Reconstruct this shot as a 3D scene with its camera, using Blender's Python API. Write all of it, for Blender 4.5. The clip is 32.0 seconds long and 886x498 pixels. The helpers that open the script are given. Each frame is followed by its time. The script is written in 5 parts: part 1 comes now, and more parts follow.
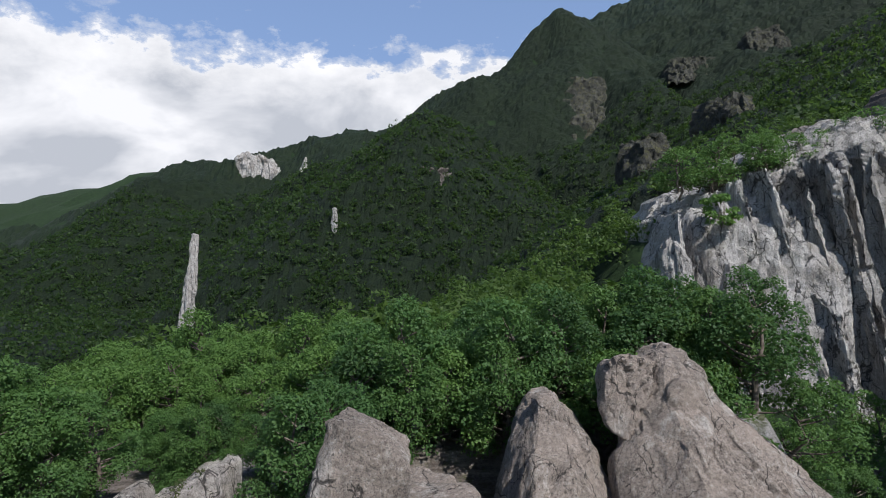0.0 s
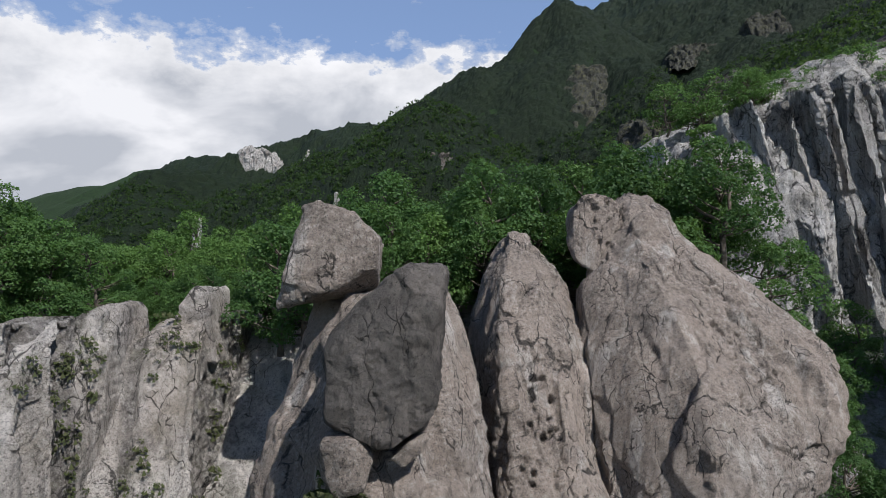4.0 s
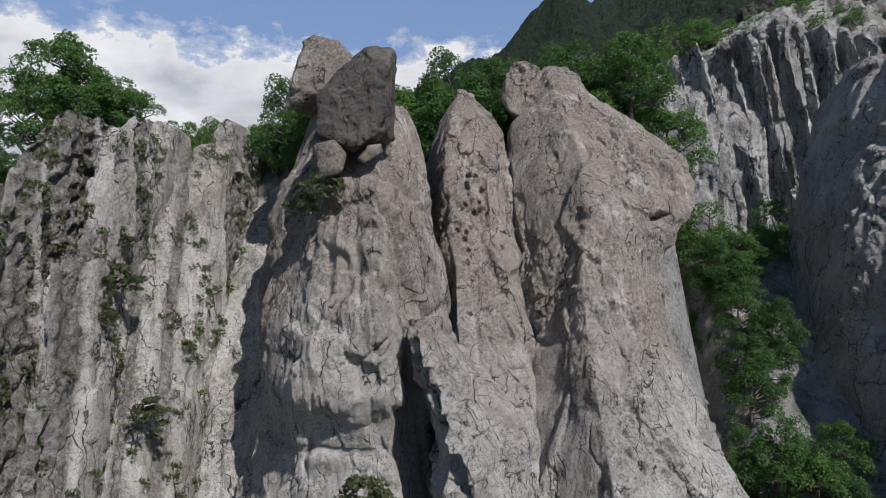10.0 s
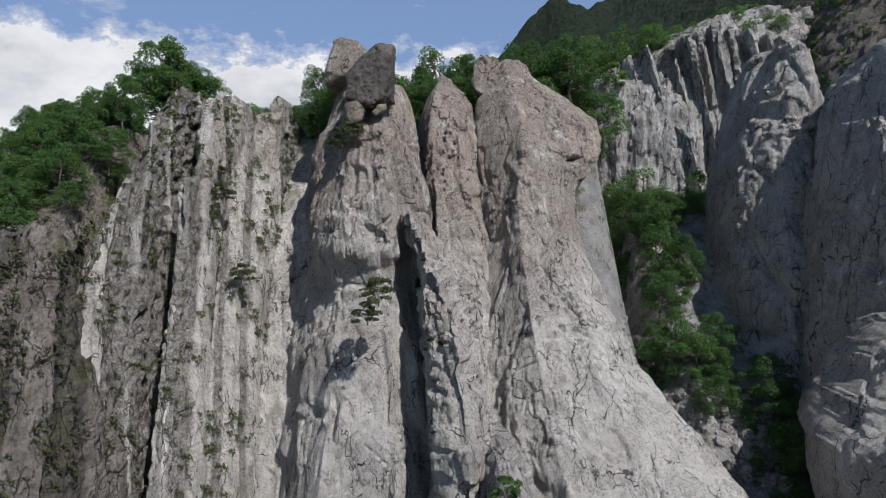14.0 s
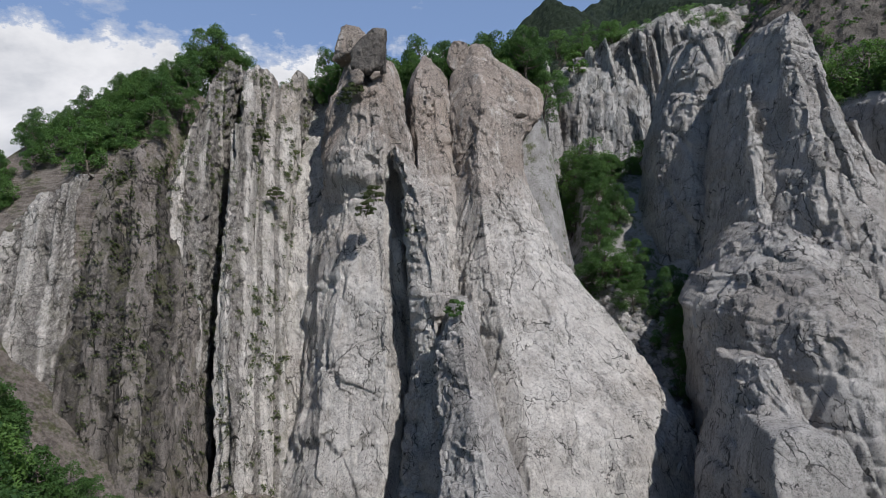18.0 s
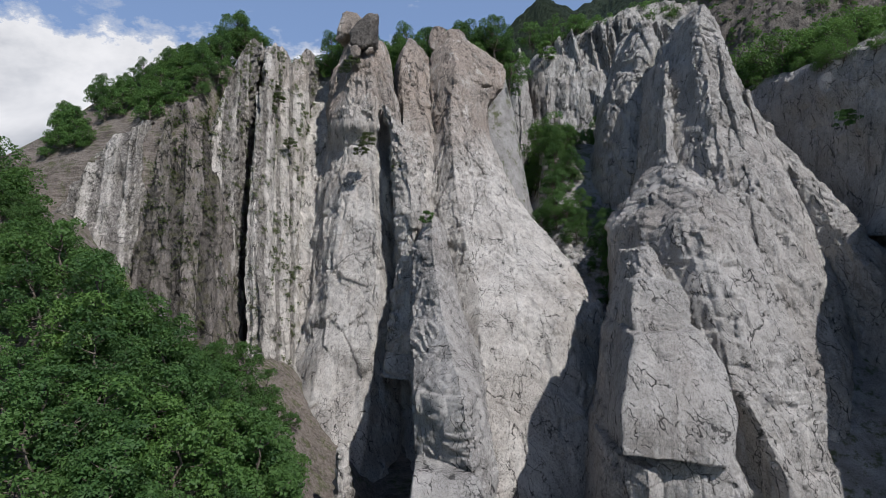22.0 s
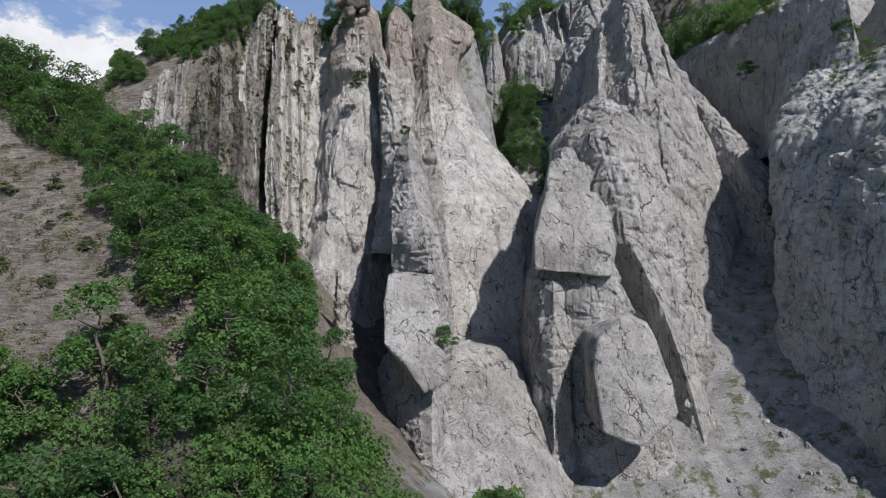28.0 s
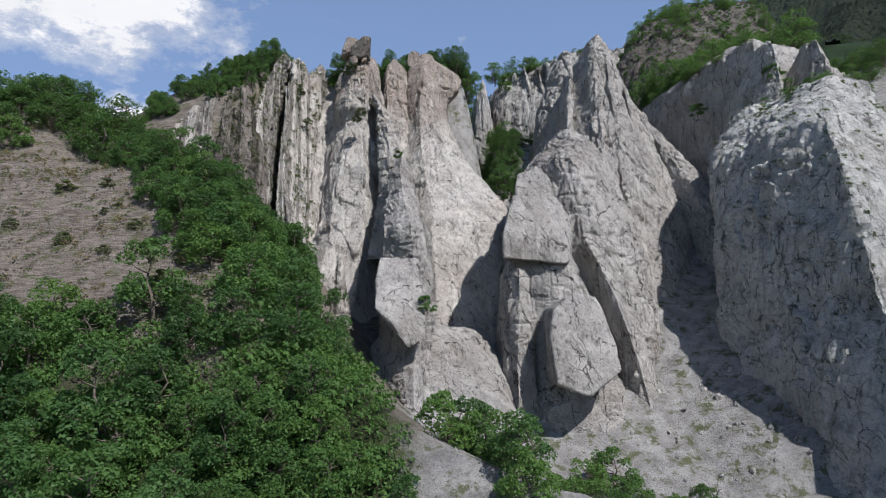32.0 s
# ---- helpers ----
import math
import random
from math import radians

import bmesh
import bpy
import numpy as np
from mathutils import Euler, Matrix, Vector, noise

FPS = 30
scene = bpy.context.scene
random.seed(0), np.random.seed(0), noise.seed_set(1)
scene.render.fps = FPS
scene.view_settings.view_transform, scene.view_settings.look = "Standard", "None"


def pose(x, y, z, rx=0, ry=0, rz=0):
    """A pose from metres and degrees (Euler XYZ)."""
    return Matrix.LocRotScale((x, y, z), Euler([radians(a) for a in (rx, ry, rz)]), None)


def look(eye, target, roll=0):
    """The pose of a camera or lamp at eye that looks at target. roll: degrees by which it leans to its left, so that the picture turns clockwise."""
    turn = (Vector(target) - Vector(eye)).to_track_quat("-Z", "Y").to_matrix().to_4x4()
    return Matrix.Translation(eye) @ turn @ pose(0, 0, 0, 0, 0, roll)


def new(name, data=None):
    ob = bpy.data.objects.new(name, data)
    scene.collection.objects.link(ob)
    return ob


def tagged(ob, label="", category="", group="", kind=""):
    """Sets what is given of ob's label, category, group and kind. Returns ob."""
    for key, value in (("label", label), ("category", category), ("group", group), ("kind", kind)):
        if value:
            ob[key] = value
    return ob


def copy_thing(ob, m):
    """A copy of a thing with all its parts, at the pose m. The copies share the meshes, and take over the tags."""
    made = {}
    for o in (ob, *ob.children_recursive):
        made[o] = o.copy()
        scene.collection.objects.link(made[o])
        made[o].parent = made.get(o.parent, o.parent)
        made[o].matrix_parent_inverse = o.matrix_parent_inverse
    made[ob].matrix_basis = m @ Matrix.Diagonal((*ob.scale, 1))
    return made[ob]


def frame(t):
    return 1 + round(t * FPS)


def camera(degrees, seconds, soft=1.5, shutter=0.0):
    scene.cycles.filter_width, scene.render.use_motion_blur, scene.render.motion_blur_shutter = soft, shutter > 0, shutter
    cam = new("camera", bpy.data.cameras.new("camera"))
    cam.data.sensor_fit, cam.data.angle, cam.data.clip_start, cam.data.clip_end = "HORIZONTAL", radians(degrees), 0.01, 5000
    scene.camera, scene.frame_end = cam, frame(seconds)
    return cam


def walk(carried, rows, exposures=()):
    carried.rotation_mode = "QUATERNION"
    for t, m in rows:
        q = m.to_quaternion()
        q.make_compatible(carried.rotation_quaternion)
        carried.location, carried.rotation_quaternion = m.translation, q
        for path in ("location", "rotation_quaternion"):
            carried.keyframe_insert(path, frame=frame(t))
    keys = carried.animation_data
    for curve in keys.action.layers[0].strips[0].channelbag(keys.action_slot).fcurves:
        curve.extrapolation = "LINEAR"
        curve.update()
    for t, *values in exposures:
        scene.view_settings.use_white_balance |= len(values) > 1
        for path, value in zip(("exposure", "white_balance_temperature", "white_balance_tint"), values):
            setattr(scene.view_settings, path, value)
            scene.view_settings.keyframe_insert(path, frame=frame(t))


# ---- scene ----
cam = camera(69.1, 32.0, soft=0.6)
# seconds, x, y, z, pitch, roll, yaw
ROWS_OF_PATH = [
    (0, 0.00, 0.00, 100.00, 0.02, -0.26, 0.53),
    (1, 0.23, 0.16, 97.34, -0.03, -0.20, 0.64),
    (2, 0.72, -0.28, 94.89, -0.11, -0.04, 0.74),
    (3, 1.26, -1.17, 92.29, -0.22, 0.10, 0.82),
    (3.5, 1.57, -1.73, 90.97, -0.23, 0.18, 0.84),
    (5.5, 2.83, -4.26, 86.12, -0.33, 0.27, 0.99),
    (6, 3.08, -5.03, 84.97, -0.35, 0.27, 1.00),
    (7, 3.61, -7.15, 82.66, -0.43, 0.20, 1.01),
    (8, 4.14, -9.79, 80.71, -0.51, 0.28, 0.96),
    (9, 4.81, -13.22, 78.75, -0.48, 0.40, 1.07),
    (10, 5.38, -17.04, 76.63, -0.42, 0.54, 1.13),
    (11, 5.81, -21.67, 74.43, -0.19, 0.68, 1.13),
    (12, 6.40, -27.65, 72.68, -0.11, 0.73, 1.15),
    (13, 7.06, -34.11, 70.69, 0.03, 0.76, 1.30),
    (14, 7.70, -40.43, 68.47, 0.10, 0.73, 1.32),
    (14.5, 8.07, -43.44, 67.29, 0.18, 0.70, 1.31),
    (16.5, 9.92, -55.42, 62.39, 0.29, 0.74, 1.40),
    (17, 10.25, -58.37, 61.04, 0.26, 0.70, 1.35),
    (18, 10.87, -64.25, 58.39, 0.26, 0.69, 1.17),
    (19, 11.87, -70.30, 55.61, 0.35, 0.59, 1.15),
    (20, 12.60, -76.41, 53.03, 0.23, 0.47, 1.00),
    (21, 13.34, -82.35, 50.39, 0.19, 0.40, 0.87),
    (22, 14.07, -87.86, 47.90, 0.15, 0.35, 0.74),
    (23, 14.93, -92.91, 45.24, 0.10, 0.28, 0.72),
    (24, 15.68, -97.64, 42.63, 0.01, 0.29, 0.64),
    (25, 16.39, -102.18, 39.79, -0.00, 0.26, 0.62),
    (25.5, 16.76, -104.50, 38.26, 0.02, 0.30, 0.63),
    (27.5, 18.05, -113.42, 31.78, 0.27, 0.21, 0.51),
    (28, 18.52, -115.68, 30.02, 0.41, 0.25, 0.49),
    (29, 19.44, -119.91, 26.67, 1.45, 0.24, 0.55),
    (30, 20.32, -124.27, 23.45, 3.06, 0.18, 0.60),
    (31, 21.10, -128.49, 20.23, 4.74, 0.14, 0.66),
    (32, 21.86, -132.47, 16.80, 6.56, 0.09, 0.70),
]
walk(cam, [(t, pose(x, y, z, 90 + pitch, roll, yaw)) for t, x, y, z, pitch, roll, yaw in ROWS_OF_PATH],
     exposures=[(0, 0.1, 6380, 12), (3.5, 0.03, 6380, 12), (6.5, -0.12, 6380, 12), (20, -0.12, 6380, 12), (32, 0.05, 6380, 12)])

# ---------------------------------------------------------------- light
SUN_DIR = Vector((-0.56, 0.74, -1.04)).normalized()      # the way the sunlight travels
sun = new("sun", bpy.data.lights.new("sun", "SUN"))
sun.data.energy, sun.data.angle, sun.data.color = 5.0, radians(0.55), (1.0, 0.98, 0.955)
sun.matrix_world = look((120, -200, 300), Vector((120, -200, 300)) + SUN_DIR)
world = bpy.data.worlds.new("sky")
scene.world = world
world.use_nodes = True
wt = world.node_tree
sky = wt.nodes.new("ShaderNodeTexSky")
sky.sky_type, sky.sun_disc = "NISHITA", False
sky.sun_elevation = math.asin(-SUN_DIR.z)
sky.sun_rotation = math.atan2(-SUN_DIR.x, -SUN_DIR.y)
sky.altitude, sky.dust_density, sky.ozone_density = 800, 0.25, 3.0
wt.links.new(sky.outputs["Color"], wt.nodes["Background"].inputs["Color"])
wt.nodes["Background"].inputs["Strength"].default_value = 0.105


# ---------------------------------------------------------------- materials
class Mat:
    """A node material with a few short-hands; coordinates are those of the place, in metres."""

    def __init__(self, name, rough=0.9):
        self.mat = bpy.data.materials.new(name)
        self.mat.use_nodes = True
        self.nt = self.mat.node_tree
        self.bsdf = self.nt.nodes["Principled BSDF"]
        self.bsdf.inputs["Roughness"].default_value = rough
        self.bsdf.inputs["Specular IOR Level"].default_value = 0.25
        self.geo = self.nt.nodes.new("ShaderNodeNewGeometry")
        self.pos = self.geo.outputs["Position"]

    def put(self, socket, value):
        if isinstance(value, bpy.types.NodeSocket):
            self.nt.links.new(value, socket)
        else:
            socket.default_value = value

    def stretch(self, sx, sy, sz, of=None):
        n = self.nt.nodes.new("ShaderNodeMapping")
        self.put(n.inputs["Vector"], of or self.pos)
        n.inputs["Scale"].default_value = (sx, sy, sz)
        return n.outputs["Vector"]

    def noise(self, scale, detail=5.0, rough=0.6, at=None, warp=0.0):
        n = self.nt.nodes.new("ShaderNodeTexNoise")
        self.put(n.inputs["Vector"], at or self.pos)
        n.inputs["Scale"].default_value, n.inputs["Detail"].default_value = scale, detail
        n.inputs["Roughness"].default_value, n.inputs["Distortion"].default_value = rough, warp
        return n.outputs["Fac"]

    def cells(self, scale, at=None, feature="F1", out="Distance"):
        n = self.nt.nodes.new("ShaderNodeTexVoronoi")
        n.feature = feature
        self.put(n.inputs["Vector"], at or self.pos)
        n.inputs["Scale"].default_value = scale
        return n.outputs[out]

    def span(self, value, a, b, c=0.0, d=1.0):
        n = self.nt.nodes.new("ShaderNodeMapRange")
        self.put(n.inputs["Value"], value)
        for key, v in zip(("From Min", "From Max", "To Min", "To Max"), (a, b, c, d)):
            n.inputs[key].default_value = v
        return n.outputs["Result"]

    def maths(self, op, a, b=0.0):
        n = self.nt.nodes.new("ShaderNodeMath")
        n.operation = op
        self.put(n.inputs[0], a), self.put(n.inputs[1], b)
        return n.outputs[0]

    def mix(self, fac, a, b, blend="MIX"):
        n = self.nt.nodes.new("ShaderNodeMix")
        n.data_type, n.blend_type = "RGBA", blend
        for key, v in ((0, fac), (6, a), (7, b)):
            self.put(n.inputs[key], (*v, 1) if isinstance(v, tuple) else v)
        return n.outputs[2]

    def bump(self, height, strength=0.5, distance=0.1, normal=None):
        n = self.nt.nodes.new("ShaderNodeBump")
        self.put(n.inputs["Height"], height)
        n.inputs["Strength"].default_value, n.inputs["Distance"].default_value = strength, distance
        if normal:
            self.put(n.inputs["Normal"], normal)
        return n.outputs["Normal"]

    def plates(self, at, step=0.6):
        """Flat tilted plates: in each cell the height of a plane of its own."""
        cell = self.nt.nodes.new("ShaderNodeTexVoronoi")
        self.put(cell.inputs["Vector"], at)
        cell.inputs["Scale"].default_value = 1.0
        away, lean, dot = (self.nt.nodes.new("ShaderNodeVectorMath") for _ in range(3))
        away.operation, lean.operation, dot.operation = "SUBTRACT", "SUBTRACT", "DOT_PRODUCT"
        self.put(away.inputs[0], at), self.put(away.inputs[1], cell.outputs["Position"])
        self.put(lean.inputs[0], cell.outputs["Color"])
        lean.inputs[1].default_value = (0.5, 0.5, 0.5)
        self.put(dot.inputs[0], away.outputs[0]), self.put(dot.inputs[1], lean.outputs[0])
        one = self.nt.nodes.new("ShaderNodeSeparateColor")
        self.put(one.inputs[0], cell.outputs["Color"])
        return self.maths("ADD", dot.outputs["Value"], self.maths("MULTIPLY", one.outputs[1], step))

    def done(self, colour, normal=None):
        self.put(self.bsdf.inputs["Base Color"], (*colour, 1) if isinstance(colour, tuple) else colour)
        if normal:
            self.put(self.bsdf.inputs["Normal"], normal)
        return self.mat


def rock_material(name, light, mid, dark, brown, streak=0.45, veg=0.0, bare=0.5, weather=None, strips=0.0, lined=0.85, slant=0.0, grit=1.0, wide=1.0):
    """Limestone: patches, pale and dark runs, lichen, crumbly seams, fracture lines; weather: heights between which a warm old crust gives way to fresh grey rock."""
    m = Mat(name, 0.93)
    bend = m.nt.nodes.new("ShaderNodeVectorMath")
    bend.operation = "MULTIPLY_ADD"
    wob = m.nt.nodes.new("ShaderNodeTexNoise")
    wob.inputs["Scale"].default_value, wob.inputs["Detail"].default_value, wob.inputs["Roughness"].default_value = 0.55, 5.0, 0.6
    m.put(wob.inputs["Vector"], m.pos)
    m.put(bend.inputs[0], wob.outputs["Color"]), m.put(bend.inputs[2], m.pos)
    bend.inputs[1].default_value = (2.2, 2.2, 2.2)
    tilt = m.nt.nodes.new("ShaderNodeMapping")
    m.put(tilt.inputs["Vector"], bend.outputs[0])
    tilt.inputs["Rotation"].default_value = (0.0, slant, 0.0)
    laid = tilt.outputs["Vector"]
    soft = m.nt.nodes.new("ShaderNodeVectorMath")
    soft.operation = "MULTIPLY_ADD"
    drift = m.nt.nodes.new("ShaderNodeTexNoise")
    drift.inputs["Scale"].default_value, drift.inputs["Detail"].default_value = 0.8, 2.0
    m.put(drift.inputs["Vector"], m.pos)
    m.put(soft.inputs[0], drift.outputs["Color"]), m.put(soft.inputs[2], m.pos)
    soft.inputs[1].default_value = (0.9, 0.9, 0.9)
    lean_ = m.nt.nodes.new("ShaderNodeMapping")
    m.put(lean_.inputs["Vector"], soft.outputs[0])
    lean_.inputs["Rotation"].default_value = (0.3, slant + 0.25, 0.4)
    across = lean_.outputs["Vector"]
    drawn = m.stretch(2.2, 2.2, 0.16) if strips else m.pos
    patch = m.noise(0.16, 10, 0.7, drawn, 0.5)
    col = m.mix(m.span(patch, 0.43, 0.56), mid, light)
    col = m.mix(m.span(m.noise(0.45, 8, 0.7, drawn, 0.4), 0.53, 0.63, 0.0, 0.4), col, tuple(c * 0.76 for c in mid))
    tone = m.span(m.noise(0.05, 5, 0.55), bare, bare + 0.16)
    if weather:
        z = m.nt.nodes.new("ShaderNodeSeparateXYZ")
        m.put(z.inputs[0], m.pos)
        up = m.maths("ADD", z.outputs[2], m.span(m.noise(0.09, 6, 0.65), 0.3, 0.7, -12, 12))
        tone = m.maths("MAXIMUM", m.maths("MULTIPLY", tone, 0.5), m.span(up, *weather))
    col = m.mix(tone, col, m.mix(m.span(patch, 0.42, 0.6), tuple(c * 0.8 for c in brown), brown))
    pale = m.noise(1.0, 9, 0.7, m.stretch(0.45, 0.45, 0.06))
    col = m.mix(m.span(pale, 0.55, 0.66, 0.0, 0.6), col, tuple(min(0.8, c * 1.22) for c in light))
    runs = m.noise(1.0, 10, 0.72, m.stretch(0.75, 0.75, 0.05))
    col = m.mix(m.span(runs, 0.55, 0.67, 0.0, streak), col, dark)
    seam = m.nt.nodes.new("ShaderNodeAttribute")
    seam.attribute_name = "seam"
    if strips:
        band = m.noise(1.0, 8, 0.7, m.stretch(1.1, 1.1, 0.02))
        col = m.mix(m.span(band, 0.54, 0.60, 0.0, strips * 0.42), col, tuple(c * 1.2 for c in dark))
        crumb = m.mix(m.span(m.noise(2.2, 8, 0.8), 0.42, 0.6), tuple(c * 1.4 for c in dark), tuple(c * 0.72 for c in mid))
        col = m.mix(m.maths("MULTIPLY", seam.outputs["Fac"], m.span(m.noise(1.1, 6, 0.7), 0.30, 0.46, 0.35, 1.0)), col, crumb)
    # freckles: small dark pits and pale grains, stronger in some places than in others
    where = m.span(m.noise(0.28, 5, 0.6), 0.38, 0.62, 0.45 * grit, 1.0 * grit)
    grain = m.noise(4.2, 9, 0.8)
    col = m.mix(m.maths("MULTIPLY", m.span(grain, 0.51, 0.64, 0.0, 0.45), where), col, tuple(min(0.85, c * 1.3) for c in light))
    col = m.mix(m.maths("MULTIPLY", m.span(grain, 0.38, 0.48, 0.9, 0.0), where), col, tuple(c * 1.15 for c in dark))
    speck = m.noise(11.0, 6, 0.75)
    col = m.mix(m.maths("MULTIPLY", m.span(speck, 0.36, 0.47, 0.95, 0.0), where), col, tuple(c * 0.7 for c in dark))
    # fracture lines: edges of long cells, broken off here and there
    line = 0.0
    swell = m.span(m.noise(1.1, 4, 0.6), 0.36, 0.64, 0.3, 1.35)
    for at, gate, half in ((m.stretch(0.2, 0.2, 0.045, laid), 0.44, 0.024), (m.stretch(0.42, 0.42, 0.13, across), 0.47, 0.028), (m.stretch(0.85, 0.85, 0.4, across), 0.52, 0.032)):
        far = m.maths("DIVIDE", m.cells(1.0, at, "DISTANCE_TO_EDGE"), swell)
        keep = m.noise(0.5, 5, 0.65, m.stretch(1, 1, 0.5))
        thin = m.maths("MULTIPLY", m.span(far, half * wide * 0.3, half * wide, 1.0, 0.0), m.span(keep, gate, gate + 0.05))
        line = m.maths("MAXIMUM", line, thin)
    col = m.mix(m.maths("MULTIPLY", line, lined), col, tuple(c * 0.5 for c in dark))
    if veg:
        up = m.nt.nodes.new("ShaderNodeSeparateXYZ")
        m.put(up.inputs[0], m.geo.outputs["Normal"])
        lay = m.maths("MULTIPLY", m.span(up.outputs[2], -0.1, 0.45), m.span(m.noise(0.4, 8, 0.75), 0.49, 0.58))
        col = m.mix(m.maths("MULTIPLY", lay, veg), col, (0.085, 0.085, 0.035))
    n0 = m.bump(m.plates(m.stretch(0.6, 0.6, 0.28, laid), 0.3), 1.0, 0.85)
    n1 = m.bump(m.maths("MULTIPLY", m.plates(m.stretch(1.7, 1.7, 1.1, bend.outputs[0]), 0.35), where), 1.0, 0.45, n0)
    n2 = m.bump(m.noise(2.6, 9, 0.75), 1.0, 0.36, n1)
    n3 = m.bump(m.maths("MULTIPLY", grain, where), 1.0, 0.22, n2)
    n4 = m.bump(m.maths("SUBTRACT", 1.0, line), 1.0, 0.22, n3)
    n5 = m.bump(speck, 0.8, 0.05, n4)
    return m.done(col, n5)


ROCK_WARM = rock_material("warm grey limestone", (0.621, 0.585, 0.537), (0.483, 0.447, 0.405), (0.090, 0.085, 0.078), (0.383, 0.316, 0.264), weather=(58, 79), wide=0.45)
ROCK_GREY = rock_material("pale grey limestone", (0.517, 0.489, 0.455), (0.408, 0.382, 0.353), (0.085, 0.082, 0.079), (0.359, 0.321, 0.288), 0.65, 0, 0.55, slant=0.35, wide=0.6)
ROCK_BROWN = rock_material("brown weathered limestone", (0.665, 0.618, 0.563), (0.540, 0.500, 0.449), (0.088, 0.078, 0.071), (0.437, 0.376, 0.324), 0.4, 0.3, 0.55, None, 0.85, wide=0.5)
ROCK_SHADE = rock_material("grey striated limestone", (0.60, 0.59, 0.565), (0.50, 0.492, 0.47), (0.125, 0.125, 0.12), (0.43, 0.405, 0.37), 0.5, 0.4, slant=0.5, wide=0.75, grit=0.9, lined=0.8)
ROCK_FLUTED = rock_material("streaked fluted limestone", (0.566, 0.541, 0.506), (0.357, 0.338, 0.315), (0.090, 0.086, 0.081), (0.292, 0.255, 0.225), 0.6, 0.3, 0.5, None, 0.7)
ROCK_COLUMN = rock_material("dark columnar rock", (0.300, 0.265, 0.235), (0.180, 0.158, 0.138), (0.054, 0.049, 0.043), (0.210, 0.170, 0.140), 0.5, 0.6, 0.5, None, 0.7)
ROCK_DARK = rock_material("dark lichened limestone", (0.182, 0.162, 0.143), (0.122, 0.110, 0.098), (0.052, 0.048, 0.043), (0.126, 0.105, 0.087), 0.7, wide=0.35)
ROCK_FAR = rock_material("distant dark cliff rock", (0.085, 0.084, 0.075), (0.05, 0.051, 0.044), (0.018, 0.019, 0.016), (0.056, 0.055, 0.046), 0.7, 0.9)


def leaf_material(name, a, b, c):
    m = Mat(name, 0.6)
    info = m.nt.nodes.new("ShaderNodeObjectInfo")
    isl = m.geo.outputs["Random Per Island"]
    col = m.mix(m.span(isl, 0.0, 1.0), a, b)
    col = m.mix(m.span(m.noise(0.25, 3), 0.45, 0.65), col, c)
    col = m.mix(m.span(info.outputs["Random"], 0.0, 0.55, 0.65, 0.0), col, tuple(v * 0.55 for v in a))
    col = m.mix(m.span(info.outputs["Random"], 0.6, 1.0, 0.0, 0.5), col, (b[0] * 1.12, b[1] * 1.08, b[2] * 0.95))
    m.bsdf.inputs["Specular IOR Level"].default_value = 0.3
    mat = m.done(col)
    tr = m.nt.nodes.new("ShaderNodeBsdfTranslucent")
    m.put(tr.inputs["Color"], m.mix(0.5, col, (0.17, 0.30, 0.05)))
    mx = m.nt.nodes.new("ShaderNodeMixShader")
    mx.inputs[0].default_value = 0.4
    m.nt.links.new(m.bsdf.outputs[0], mx.inputs[1]), m.nt.links.new(tr.outputs[0], mx.inputs[2])
    m.nt.links.new(mx.outputs[0], m.nt.nodes["Material Output"].inputs["Surface"])
    return mat


LEAF = leaf_material("green summer leaves", (0.043, 0.104, 0.028), (0.118, 0.212, 0.052), (0.08, 0.166, 0.042))
LEAF_DARK = leaf_material("dark green leaves", (0.037, 0.092, 0.03), (0.088, 0.168, 0.046), (0.06, 0.132, 0.039))
LEAF_GREY = leaf_material("dull olive scrub leaves", (0.07, 0.085, 0.04), (0.12, 0.13, 0.06), (0.09, 0.09, 0.045))
FAR_LEAF = leaf_material("hillside forest leaves", (0.012, 0.032, 0.009), (0.07, 0.122, 0.027), (0.034, 0.07, 0.017))
mk = Mat("forest canopy", 0.7)
cell = mk.nt.nodes.new("ShaderNodeTexVoronoi")
cell.inputs["Scale"].default_value = 0.16
mk.put(cell.inputs["Vector"], mk.pos)
tone = mk.nt.nodes.new("ShaderNodeSeparateColor")
mk.put(tone.inputs[0], cell.outputs["Color"])
# shade on the mountain sides is put into these very dark greens
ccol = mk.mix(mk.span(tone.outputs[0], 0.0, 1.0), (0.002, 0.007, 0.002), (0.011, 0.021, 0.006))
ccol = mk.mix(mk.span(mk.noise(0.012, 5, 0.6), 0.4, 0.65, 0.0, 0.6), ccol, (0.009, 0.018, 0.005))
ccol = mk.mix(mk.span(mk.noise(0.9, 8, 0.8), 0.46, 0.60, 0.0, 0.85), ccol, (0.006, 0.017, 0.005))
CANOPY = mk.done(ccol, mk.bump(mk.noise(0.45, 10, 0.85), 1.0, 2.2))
mk = Mat("grey-brown bark", 0.9)
BARK = mk.done(mk.mix(mk.span(mk.noise(4, 5), 0.35, 0.65), (0.07, 0.055, 0.042), (0.16, 0.135, 0.11)), mk.bump(mk.noise(12, 4), 0.6, 0.03))
mk = Mat("dry grass", 0.9)
DRY = mk.done(mk.mix(mk.span(mk.geo.outputs["Random Per Island"], 0, 1), (0.20, 0.145, 0.075), (0.12, 0.12, 0.045)))

